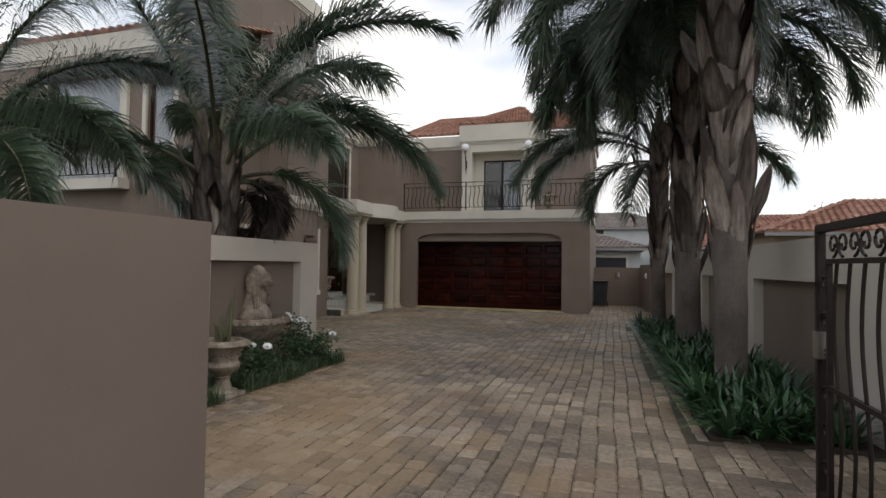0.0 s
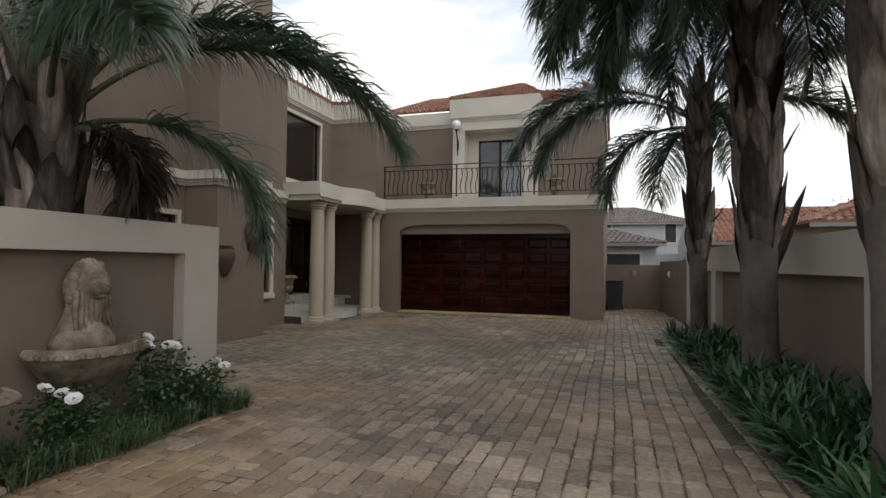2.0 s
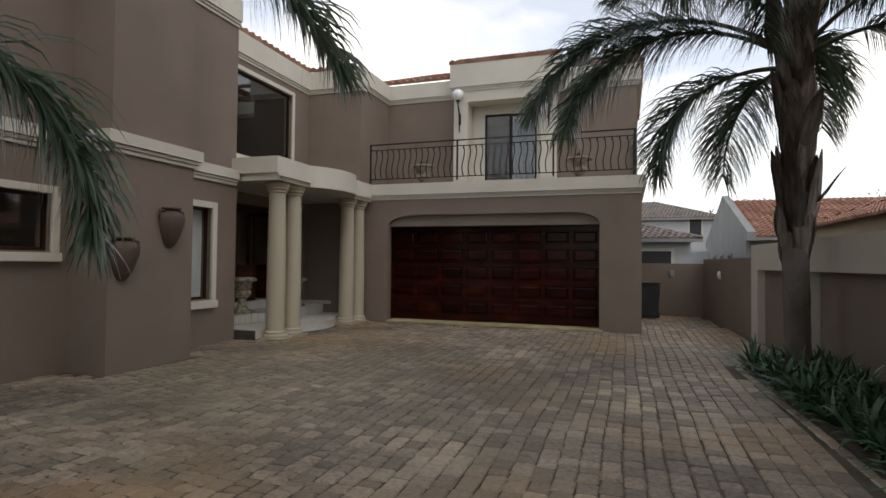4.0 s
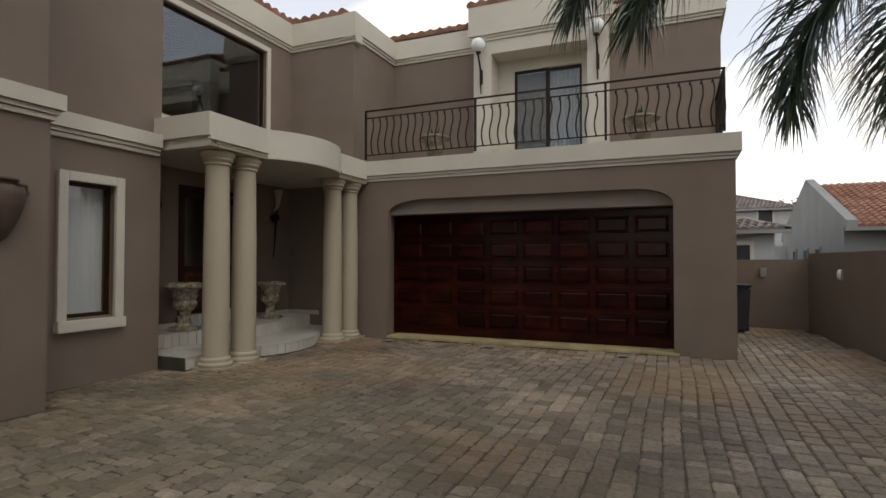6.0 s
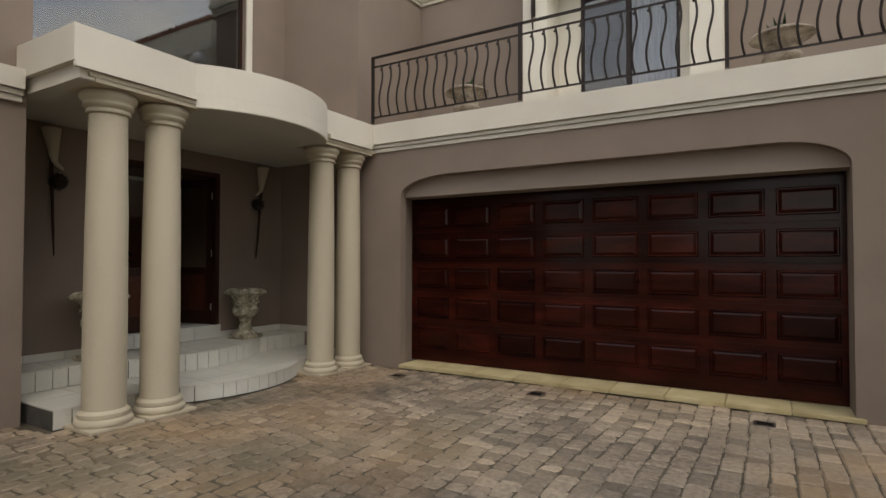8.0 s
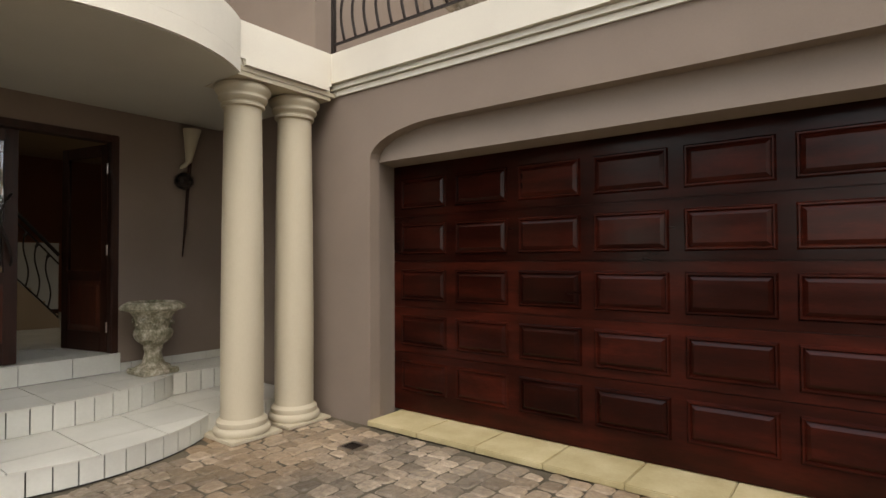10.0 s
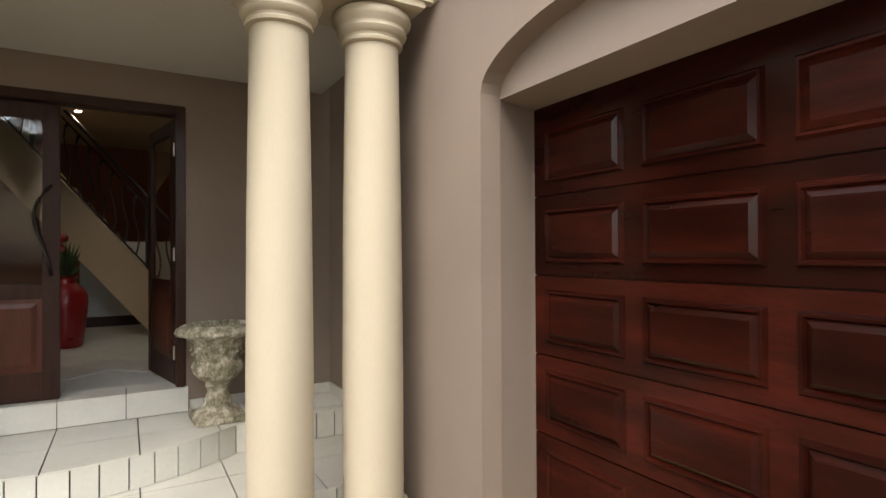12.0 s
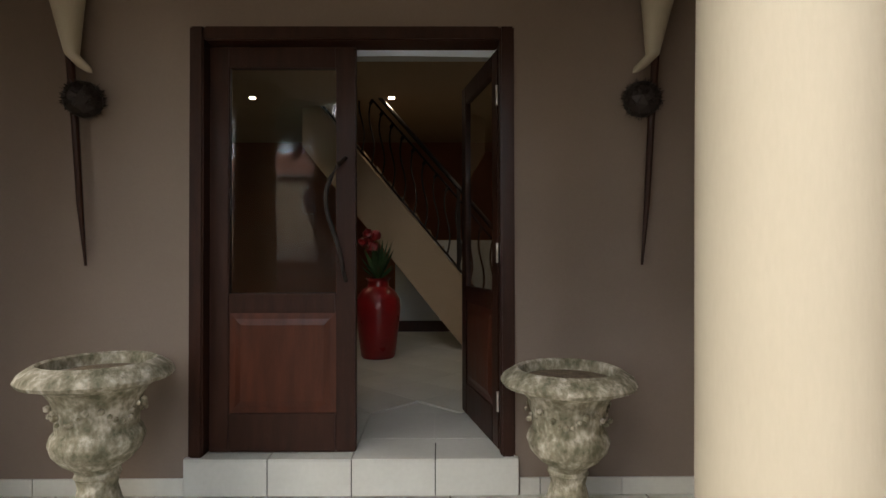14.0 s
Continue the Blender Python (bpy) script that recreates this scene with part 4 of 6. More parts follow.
def urn(name, m, label, group="", mat=MOSSY, k=1.0, kz=1.0, soil=True):
    t = thing(name, m, label, "urn", group)
    bm = bmesh.new()
    box(bm, -0.165 * k, -0.165 * k, 0, 0.165 * k, 0.165 * k, 0.055 * kz)
    part("foot", bm, mat, t, bevel=0.012)
    bm = bmesh.new()
    lathe(bm, [(0.15 * k, 0.055 * kz), (0.145 * k, 0.075 * kz)] + [(r * k, z * kz) for r, z in URN], 36)
    for v in bm.verts:
        d = noise.noise(v.co * 14) * 0.006
        v.co.x *= 1 + d * 3
        v.co.y *= 1 + d * 3
    # raised garland round the bowl
    for i in range(40):
        a = 2 * math.pi * i / 40
        r = 0.160 * k + 0.012 * math.sin(i * 2.1)
        z = (0.50 + 0.028 * math.sin(a * 5)) * kz
        bmesh.ops.create_icosphere(bm, subdivisions=1, radius=(0.010 + 0.006 * math.sin(i * 1.7) ** 2) * k, matrix=Matrix.Translation((r * math.cos(a), r * math.sin(a), z)))
    part("bowl", bm, mat, t, smooth=True)
    if soil:
        bm = bmesh.new()
        lathe(bm, [(0.172 * k, 0.60 * kz), (0.188 * k, 0.640 * kz), (0.09 * k, 0.652 * kz), (0.01, 0.645 * kz)], 20)
        part("soil", bm, DRYSOIL, t, "dry brown potting soil")
    return t


urn("garden_urn", pose(-8.37, 15.50, 0.375, 0, 0, 8), "mossy grey cast-stone urn standing on the porch", "porch urns", k=1.05, kz=1.07)
urn("garden_urn", pose(-8.42, 17.48, 0.375, 0, 0, 3), "mossy grey cast-stone urn standing on the porch", "porch urns", k=1.04)
for x in (-5.85, -1.95):
    p = urn("garden_urn", pose(x, 19.25, 3.30), "pale cast-stone balcony urn with a sparse plant", "balcony urns", PALESTONE, 1.15, 0.95)
    bm = bmesh.new()
    rnd = random.Random(int(-x * 10))
    for i in range(26):
        a, l = rnd.uniform(0, 6.28), rnd.uniform(0.06, 0.24)
        tip = Vector((0.25 * math.cos(a) * rnd.random(), 0.25 * math.sin(a) * rnd.random(), l))
        base = Vector((0.05 * math.cos(a), 0.05 * math.sin(a), 0.58))
        side = Vector((-math.sin(a), math.cos(a), 0)) * 0.02
        q = [bm.verts.new(c) for c in (base, base + tip * 0.5 + side, base + tip, base + tip * 0.5 - side)]
        bm.faces.new(q)
    part("plant", bm, STRAP, p, "sparse green plant")
front_urn = urn("garden_urn", pose(-4.04, 5.52, 0.0), "weathered pale stone urn with dry stalks beside the roses", "", PALESTONE, 1.1, 0.93)
for a, top in ((0.6, 1.22), (1.5, 1.10), (2.6, 0.92), (4.0, 0.86), (5.3, 0.80)):
    bm = bmesh.new()
    pts = [(0.03 * math.cos(a), 0.03 * math.sin(a), 0.58)]
    for i in range(1, 7):
        u = i / 6
        pts.append((0.03 * math.cos(a) + 0.09 * u * math.cos(a) + 0.02 * math.sin(5 * u + a), 0.03 * math.sin(a) + 0.09 * u * math.sin(a), 0.58 + (top - 0.58) * u))
    tube(bm, pts, [0.02, 0.024, 0.022, 0.02, 0.018, 0.02, 0.004], 6)
    part("dry_stalk", bm, RACHIS, front_urn, "dry grey-green succulent stalk", smooth=True)

# ---- lion fountain ----
t = thing("wall_fountain", pose(-4.50, 6.68, 0.0), "weathered stone half-round fountain basin below a lion", "fountain")
bm = bmesh.new()
prof = [(0.10, 0.36), (0.20, 0.42), (0.33, 0.52), (0.42, 0.63), (0.455, 0.68), (0.485, 0.70), (0.49, 0.745), (0.47, 0.775), (0.43, 0.775), (0.40, 0.73), (0.2, 0.66), (0.02, 0.65)]
rings = []
for r, z in prof:
    rings.append([bm.verts.new((0.95 * r * math.cos(a), 1.0 * r * math.sin(a), z)) for a in [math.pi * (i / 24 - 0.5) for i in range(25)]])
for a, b in zip(rings, rings[1:]):
    for i in range(24):
        bm.faces.new((a[i], a[i + 1], b[i + 1], b[i]))
for i in range(15):
    a = math.pi * ((i + 0.5) / 15 - 0.5)
    bmesh.ops.create_icosphere(bm, subdivisions=1, radius=0.03, matrix=Matrix.Translation((0.458 * math.cos(a), 0.487 * math.sin(a), 0.722)))
part("basin", bm, PALESTONE, t, smooth=True)
bm = boxes((-0.09, -0.2, -0.0, 0.06, 0.2, 0.40))
part("corbel", bm, PALESTONE, t, bevel=0.03)
lion = bmesh.new()
lathe(lion, [(0.01, 0.70), (0.30, 0.72), (0.30, 0.80), (0.24, 0.88), (0.185, 0.98), (0.165, 1.08), (0.17, 1.16), (0.12, 1.24), (0.02, 1.30)], 40, 0.02, 0, 0)
for v in lion.verts:
    v.co.x *= 0.72
for c, s in (((0.04, 0, 1.26), (0.165, 0.17, 0.19)), ((0.12, 0, 1.27), (0.12, 0.115, 0.14)), ((0.20, 0, 1.225), (0.085, 0.07, 0.062)), ((0.262, 0, 1.25), (0.028, 0.036, 0.022)), ((0.19, 0, 1.165), (0.065, 0.05, 0.028)),
             ((0.205, 0.05, 1.20), (0.045, 0.03, 0.035)), ((0.205, -0.05, 1.20), (0.045, 0.03, 0.035)), ((0.185, 0.055, 1.315), (0.035, 0.032, 0.018)), ((0.185, -0.055, 1.315), (0.035, 0.032, 0.018)),
             ((0.06, 0.13, 1.40), (0.035, 0.035, 0.045)), ((0.06, -0.13, 1.40), (0.035, 0.035, 0.045))):
    bmesh.ops.create_icosphere(lion, subdivisions=3, radius=1, matrix=Matrix.Translation(c) @ Matrix.Diagonal((*s, 1)))
for i in range(26):
    a = math.pi * (-0.62 + 1.24 * (i % 13) / 12)
    rr, dz = (0.165, 0.0) if i < 13 else (0.175, -0.05)
    bmesh.ops.create_icosphere(lion, subdivisions=2, radius=1, matrix=Matrix.Translation((0.06 if i < 13 else 0.02, rr * math.sin(a), 1.26 + dz + rr * 0.95 * math.cos(a))) @ Matrix.Diagonal((0.05, 0.038, 0.06, 1)))
for i in range(9):
    a = -0.16 + 0.04 * i
    tube(lion, [(0.14 - abs(a) * 0.2, a, 1.20), (0.14 - abs(a) * 0.2, a * 1.1, 1.05), (0.15, a * 1.3, 0.90)], [0.025, 0.03, 0.012], 6)
for v in lion.verts:
    v.co.y *= 0.84
    k = noise.noise(Vector((v.co.x * 9, v.co.y * 9, v.co.z * 4))) * 0.012 + noise.noise(v.co * 30) * 0.006
    v.co += Vector((v.co.x - 0.02, v.co.y, 0)).normalized() * k
lion_ob = part("lion_statue", lion, PALESTONE, None, smooth="all")
lion_ob.location = (-4.50, 6.68, 0.0)
tagged(lion_ob, "weathered stone lion head and mane above the basin", "statue")

# ---- clay pots on the bay wall ----
def wall_pot(m):
    t = thing("wall_pot", m, "brown clay amphora pot hung flat on the plaster wall", "pot", "wall pots")
    bm = bmesh.new()
    lathe(bm, [(0.03, -0.28), (0.07, -0.25), (0.14, -0.12), (0.195, 0.05), (0.205, 0.14), (0.17, 0.21), (0.12, 0.235), (0.115, 0.25), (0.155, 0.275), (0.15, 0.29), (0.10, 0.28)], 32)
    bmesh.ops.bisect_plane(bm, geom=bm.verts[:] + bm.edges[:] + bm.faces[:], plane_co=(0, 0, 0), plane_no=(-1, 0, 0), clear_outer=True)
    part("body", bm, CLAYPOT, t, smooth=True)
    for s in (-1, 1):
        bm = bmesh.new()
        tube(bm, [(0.03, s * 0.12, 0.25), (0.04, s * 0.21, 0.24), (0.04, s * 0.225, 0.17), (0.03, s * 0.19, 0.12)], 0.016, 8)
        part("handle", bm, CLAYPOT, t, smooth=True)
    return t


pot = wall_pot(pose(-7.05, 11.50, 1.45))
copy_thing(pot, pose(-7.05, 12.26, 1.90))

# ---- torch sconces beside the door ----
def sconce(m):
    t = thing("wall_sconce", m, "spear-shaped wall torch with cream cone shade and dark fur ball", "sconce", "door sconces")
    bm = bmesh.new()
    tube(bm, [(0.03, -0.01, -0.80), (0.045, -0.03, -0.5), (0.055, -0.05, -0.1), (0.07, -0.07, 0.25)], [0.006, 0.015, 0.018, 0.02], 8)
    part("shaft", bm, DOORWOOD, t, smooth=True)
    bm = bmesh.new()
    rnd = random.Random(3)
    for i in range(420):
        d = Vector((rnd.gauss(0, 1), rnd.gauss(0, 1), rnd.gauss(0, 1))).normalized()
        s = d.orthogonal().normalized() * 0.008
        b, tip = d * 0.04, d * rnd.uniform(0.09, 0.112)
        bm.faces.new([bm.verts.new(c + Vector((0.07, 0, 0))) for c in (b - s, b + s, tip)])
    bmesh.ops.create_icosphere(bm, subdivisions=2, radius=0.09, matrix=Matrix.Translation((0.07, 0, 0)))
    part("fur_ball", bm, IRON, t, "dark fur ball")
    bm = bmesh.new()
    lathe(bm, [(0.012, 0.125), (0.03, 0.15), (0.032, 0.21), (0.045, 0.29), (0.066, 0.42), (0.092, 0.56), (0.086, 0.56), (0.06, 0.43), (0.02, 0.31)], 20)
    for v in bm.verts:
        v.co.y += -0.045 - 0.10 * (v.co.z - 0.2) + 0.9 * max(0, 0.21 - v.co.z)
        v.co.x += 0.085
    part("shade", bm, STONE, t, "cream horn-shaped cone shade", smooth=True)
    return t


sc = sconce(pose(D_X, 15.22, 2.30))
copy_thing(sc, pose(D_X, 17.91, 2.30) @ Matrix.Diagonal((1, -1, 1, 1)))

# ---- hall behind the front door ----
bm = boxes((-14.6, 13.0, 0.50, -9.0, 21.0, 0.548))
hall_floor = structure("floor_hall", bm, TILE, "cream tiled hall floor", "floor")
wall("wall_hall_back", "rust-red and ochre hall back wall", (-14.7, 13.0, 0.5, -14.5, 21.0, 3.4), mat=RUSTWALL)
wall("wall_hall_sides", "ochre painted hall side walls", (-14.5, 12.9, 0.5, -9.0, 13.0, 3.4), (-14.5, 20.9, 0.5, -9.0, 21.0, 3.4), (-9.06, 13.0, 0.5, -9.004, 15.69, 3.4), (-9.06, 17.31, 0.5, -9.004, 20.9, 3.4), (-9.06, 15.69, 2.70, -9.004, 17.31, 3.4), mat=HALLWALL)
bm = boxes((-14.5, 13.0, 3.30, -10.98, 20.9, 3.50))
structure("ceiling_hall", bm, HALLWALL, "ochre painted hall ceiling under the landing", "ceiling")
bm = bmesh.new()
prism(bm, [(-10.978, 14.66), (-10.88, 15.4), (-10.84, 16.5), (-10.88, 17.6), (-10.978, 18.38)], 3.30, 3.62)
structure("trim_landing_edge", bm, BLIND, "white bowed edge of the upper landing", "fascia")
bm = boxes((-10.97, 13.0, 3.34, -9.06, 14.66, 3.4), (-10.97, 18.38, 3.34, -9.06, 20.9, 3.4))
structure("ceiling_hall_front", bm, BLIND, "white painted hall ceiling", "ceiling")


def downlight(m):
    t = thing("downlight", m, "small lit recessed ceiling downlight", "light", "hall downlights")
    bm = bmesh.new()
    lathe(bm, [(0.035, -0.004), (0.05, -0.004), (0.05, 0.0)], 20)
    part("ring", bm, METAL, t)
    bm = bmesh.new()
    lathe(bm, [(0.034, -0.007), (0.034, -0.003)], 16)
    part("lens", bm, SPOT, t, "glowing lamp")
    return t


dl = downlight(pose(-12.1, 16.40, 3.299))
copy_thing(dl, pose(-12.1, 14.86, 3.299))
copy_thing(dl, pose(-12.1, 18.0, 3.299))
for y in (16.40, 14.86, 18.0):
    ld = bpy.data.lights.new("downlight_beam", "SPOT")
    ld.energy, ld.color, ld.spot_size, ld.spot_blend, ld.shadow_soft_size = 3.2, (1.0, 0.82, 0.58), radians(110), 0.6, 0.03
    lo = new("downlight_beam", ld)
    lo.matrix_world = look((-12.1, y, 3.28), (-12.1, y, 0))

wall("wall_under_stair", "pale painted wall below the hall stair", (-13.3, 16.35, 0.56, -13.2, 18.2, 1.75), mat=PALEWALL)
wall("baseboard_hall", "dark skirting along the wall below the stair", (-13.2, 16.35, 0.56, -13.18, 18.2, 0.70), mat=DOORWOOD)

# curved stair
stair = thing("staircase", pose(0, 0, 0), "plastered curved hall staircase with dark iron balustrade", "stair", "", "structure")


def stair_at(u, side):
    """Foot at the right, winding up and away to the left; side 0 inner, 1 outer."""
    y = 17.73 - 2.4 * u
    x = -11.70 - 0.9 * u ** 1.5 - 1.1 * side
    return x, y, 0.56 + 2.9 * u


N = 16
for i in range(N):
    u0, u1 = i / N, (i + 1) / N
    a, b, c, d = stair_at(u0, 0), stair_at(u1, 0), stair_at(u1, 1), stair_at(u0, 1)
    bm = bmesh.new()
    zt = stair_at(u1, 0)[2]
    prism(bm, [a[:2], b[:2], c[:2], d[:2]], max(0.56, zt - 0.42 - 0.0 * i), zt)
    part("step", bm, HALLWALL, stair)
bm = bmesh.new()
top, bot = [], []
for i in range(25):
    u = i / 24
    x, y, z = stair_at(u, 0)
    top.append(bm.verts.new((x + 0.02, y, z + 0.10)))
    bot.append(bm.verts.new((x + 0.02, y, max(0.56, z - 0.62))))
for i in range(24):
    bm.faces.new((top[i], top[i + 1], bot[i + 1], bot[i]))
string = part("string", bm, HALLWALL, stair, "ochre plastered stair string")
mod = string.modifiers.new("thickness", "SOLIDIFY")
mod.thickness = 0.05
bm = bmesh.new()
tube(bm, [(stair_at(i / 24, 0)[0], stair_at(i / 24, 0)[1], stair_at(i / 24, 0)[2] + 0.98) for i in range(25)], 0.024, 8)
part("handrail", bm, IRON, stair, smooth=True)
bm = bmesh.new()
for off, r in ((0.13, 0.012), (0.86, 0.012)):
    tube(bm, [(stair_at(i / 24, 0)[0], stair_at(i / 24, 0)[1], stair_at(i / 24, 0)[2] + off) for i in range(25)], r, 6)
part("iron_rails", bm, IRON, stair)
for i in range(1, 20):
    x, y, z = stair_at(i / 20, 0)
    bm = bmesh.new()
    tube(bm, [(x, y + 0.03 * math.sin(2 * math.pi * k / 10), z + 0.13 + 0.73 * k / 10) for k in range(11)], 0.010, 6)
    tube(bm, [(x, y - 0.02, z + 0.80), (x, y + 0.015, z + 0.845)], 0.02, 6)
    part("baluster", bm, IRON, stair)
for u in (0.25, 0.75):
    x, y, z = stair_at(u, 0)
    part("newel", boxes((x - 0.02, y - 0.02, z - 0.2, x + 0.02, y + 0.02, z + 0.97)), IRON, stair)

vase = thing("floor_vase", pose(-11.40, 16.33, 0.56), "tall red glazed floor vase with red flowers", "vase")
bm = bmesh.new()
lathe(bm, [(0.15, 0), (0.165, 0.02), (0.195, 0.25), (0.218, 0.48), (0.21, 0.57), (0.16, 0.65), (0.105, 0.69), (0.10, 0.74), (0.125, 0.77), (0.115, 0.77), (0.09, 0.73)], 32)
part("body", bm, REDGLAZE, vase, smooth=True)
bm = bmesh.new()
rnd = random.Random(8)
for i in range(60):
    a, e = rnd.uniform(0, 6.28), rnd.uniform(0.1, 0.42)
    d = Vector((0.22 * math.cos(a) * rnd.random(), 0.22 * math.sin(a) * rnd.random(), e))
    s = Vector((-math.sin(a), math.cos(a), 0.2)) * 0.02
    b = Vector((0, 0, 0.74))
    bm.faces.new([bm.verts.new(c) for c in (b, b + d * 0.6 + s, b + d, b + d * 0.6 - s)])
part("foliage", bm, ROSELEAF, vase, "dark leaves")
for i in range(7):
    a = rnd.uniform(0, 6.28)
    bm = bmesh.new()
    bmesh.ops.create_icosphere(bm, subdivisions=2, radius=0.05)
    for v in bm.verts:
        v.co *= rnd.uniform(0.7, 1.2)
    f = part("flower", bm, REDGLAZE, vase, "red flower head")
    f.location = (0.15 * math.cos(a), 0.15 * math.sin(a), rnd.uniform(1.0, 1.2))

# ---- entrance gate leaf, standing open ----
gate = thing("iron_gate", pose(1.40, 4.45, 0.0, 0, 0, -90), "open black wrought-iron gate leaf with scrolls and bowed bars", "gate")
GL = 2.6
bars = ((0.0, -0.025, 0.03, 0.05, 0.025, 1.80), (GL - 0.05, -0.025, 0.03, GL, 0.025, 1.80))
for b in bars:
    part("stile", boxes(b), IRON, gate, bevel=0.004)
part("top_bar", boxes((0.05, -0.025, 1.75, GL - 0.05, 0.025, 1.80)), IRON, gate, bevel=0.004)
part("inner_bar", boxes((0.16, -0.015, 1.55, GL - 0.05, 0.015, 1.58)), IRON, gate)
part("inner_bar", boxes((0.16, -0.015, 0.78, GL - 0.05, 0.015, 0.81)), IRON, gate)
part("inner_bar", boxes((0.05, -0.02, 0.08, GL - 0.05, 0.02, 0.12)), IRON, gate)
part("inner_bar", boxes((0.16, -0.015, 0.12, 0.19, 0.015, 1.55)), IRON, gate)
for i in range(12):
    x = 0.30 + i * 0.19
    bm = bmesh.new()
    tube(bm, [(x + 0.05 * math.sin(2 * math.pi * k / 12), 0, 0.12 + 1.43 * k / 12) for k in range(13)], 0.011, 6)
    part("bowed_bar", bm, IRON, gate, smooth=True)


def scroll(cx, cz, r, turn, flip=1):
    pts = []
    for k in range(20):
        a = turn + flip * k * 0.42
        rr = r * (1 - 0.75 * k / 20)
        pts.append((cx + rr * math.cos(a), 0, cz + rr * math.sin(a)))
    return pts


for i in range(8):
    bm = bmesh.new()
    x = 0.24 + i * 0.30
    tube(bm, scroll(x, 1.665, 0.075, -1.5, 1), 0.009, 6)
    tube(bm, scroll(x + 0.15, 1.665, 0.075, -1.64, -1), 0.009, 6)
    part("scroll", bm, IRON, gate, smooth=True)
for i in range(6):
    bm = bmesh.new()
    z = 0.28 + i * 0.23
    tube(bm, scroll(0.105, z, 0.05, 0.0 if i % 2 else 3.1, 1 if i % 2 else -1), 0.008, 6)
    part("scroll", bm, IRON, gate, smooth=True)
part("lock_box", boxes((0.0, -0.04, 0.95, 0.09, 0.04, 1.12)), METAL, gate, "grey steel lock plate", bevel=0.006)
part("drop_bolt", boxes((0.02, -0.012, 0.0, 0.05, 0.012, 0.03)), IRON, gate)
part("hinge_post", boxes((GL + 0.01, -0.05, -0.02, GL + 0.11, 0.05, 1.9)), IRON, gate)

# ---- yard: wheeled bin, wall lights, drain grids ----
t = thing("wheeled_bin", pose(-0.29, 22.15, 0), "dark plastic wheeled rubbish bin by the garage corner", "bin")
bm = bmesh.new()
lo = [(-0.22, -0.24), (0.22, -0.24), (0.22, 0.24), (-0.22, 0.24)]
a = [bm.verts.new((x, y, 0.05)) for x, y in lo]
b = [bm.verts.new((x * 1.22, y * 1.2, 0.93)) for x, y in lo]
for i in range(4):
    bm.faces.new((a[i], a[(i + 1) % 4], b[(i + 1) % 4], b[i]))
bm.faces.new(a), bm.faces.new(b)
part("body", bm, GREENBIN, t, bevel=0.03)
part("lid", boxes((-0.29, -0.33, 0.932, 0.29, 0.30, 0.985)), GREENBIN, t, bevel=0.02)
for s in (-1, 1):
    bm = bmesh.new()
    lathe(bm, [(0.09, -0.025), (0.1, -0.02), (0.1, 0.02), (0.09, 0.025)], 16)
    bmesh.ops.rotate(bm, verts=bm.verts, matrix=Matrix.Rotation(radians(90), 3, "Y"))
    bmesh.ops.translate(bm, verts=bm.verts, vec=(s * 0.25, 0.24, 0.1))
    part("wheel", bm, GREENBIN, t)
for x, y, rz in ((1.30, 21.0, 176), (0.35, 23.09, 100)):
    t = thing("bulkhead_light", pose(x, y, 1.22, 0, 0, rz), "small pale bulkhead light on the yard wall", "light", "yard lights")
    bm = bmesh.new()
    bmesh.ops.create_icosphere(bm, subdivisions=2, radius=1, matrix=Matrix.Translation((0.03, 0, 0)) @ Matrix.Diagonal((0.05, 0.06, 0.1, 1)))
    part("diffuser", bm, OPAL, t, smooth="all")
    part("back_plate", boxes((-0.02, -0.06, -0.1, 0.02, 0.06, 0.1)), METAL, t)
for x in (-6.15, -4.3, -2.15):
    t = thing("drain_grid", pose(x, 17.95, 0.006), "small square iron drain grid set in the paving", "drain", "drain grids")
    part("rim", boxes((-0.085, -0.085, -0.02, -0.065, 0.085, 0.004), (0.065, -0.085, -0.02, 0.085, 0.085, 0.004), (-0.065, -0.085, -0.02, 0.065, -0.065, 0.004), (-0.065, 0.065, -0.02, 0.065, 0.085, 0.004)), METAL, t)
    for i in range(5):
        part("grid_bar", boxes((-0.065, -0.055 + i * 0.025, -0.01, 0.065, -0.045 + i * 0.025, 0.002)), IRON, t)

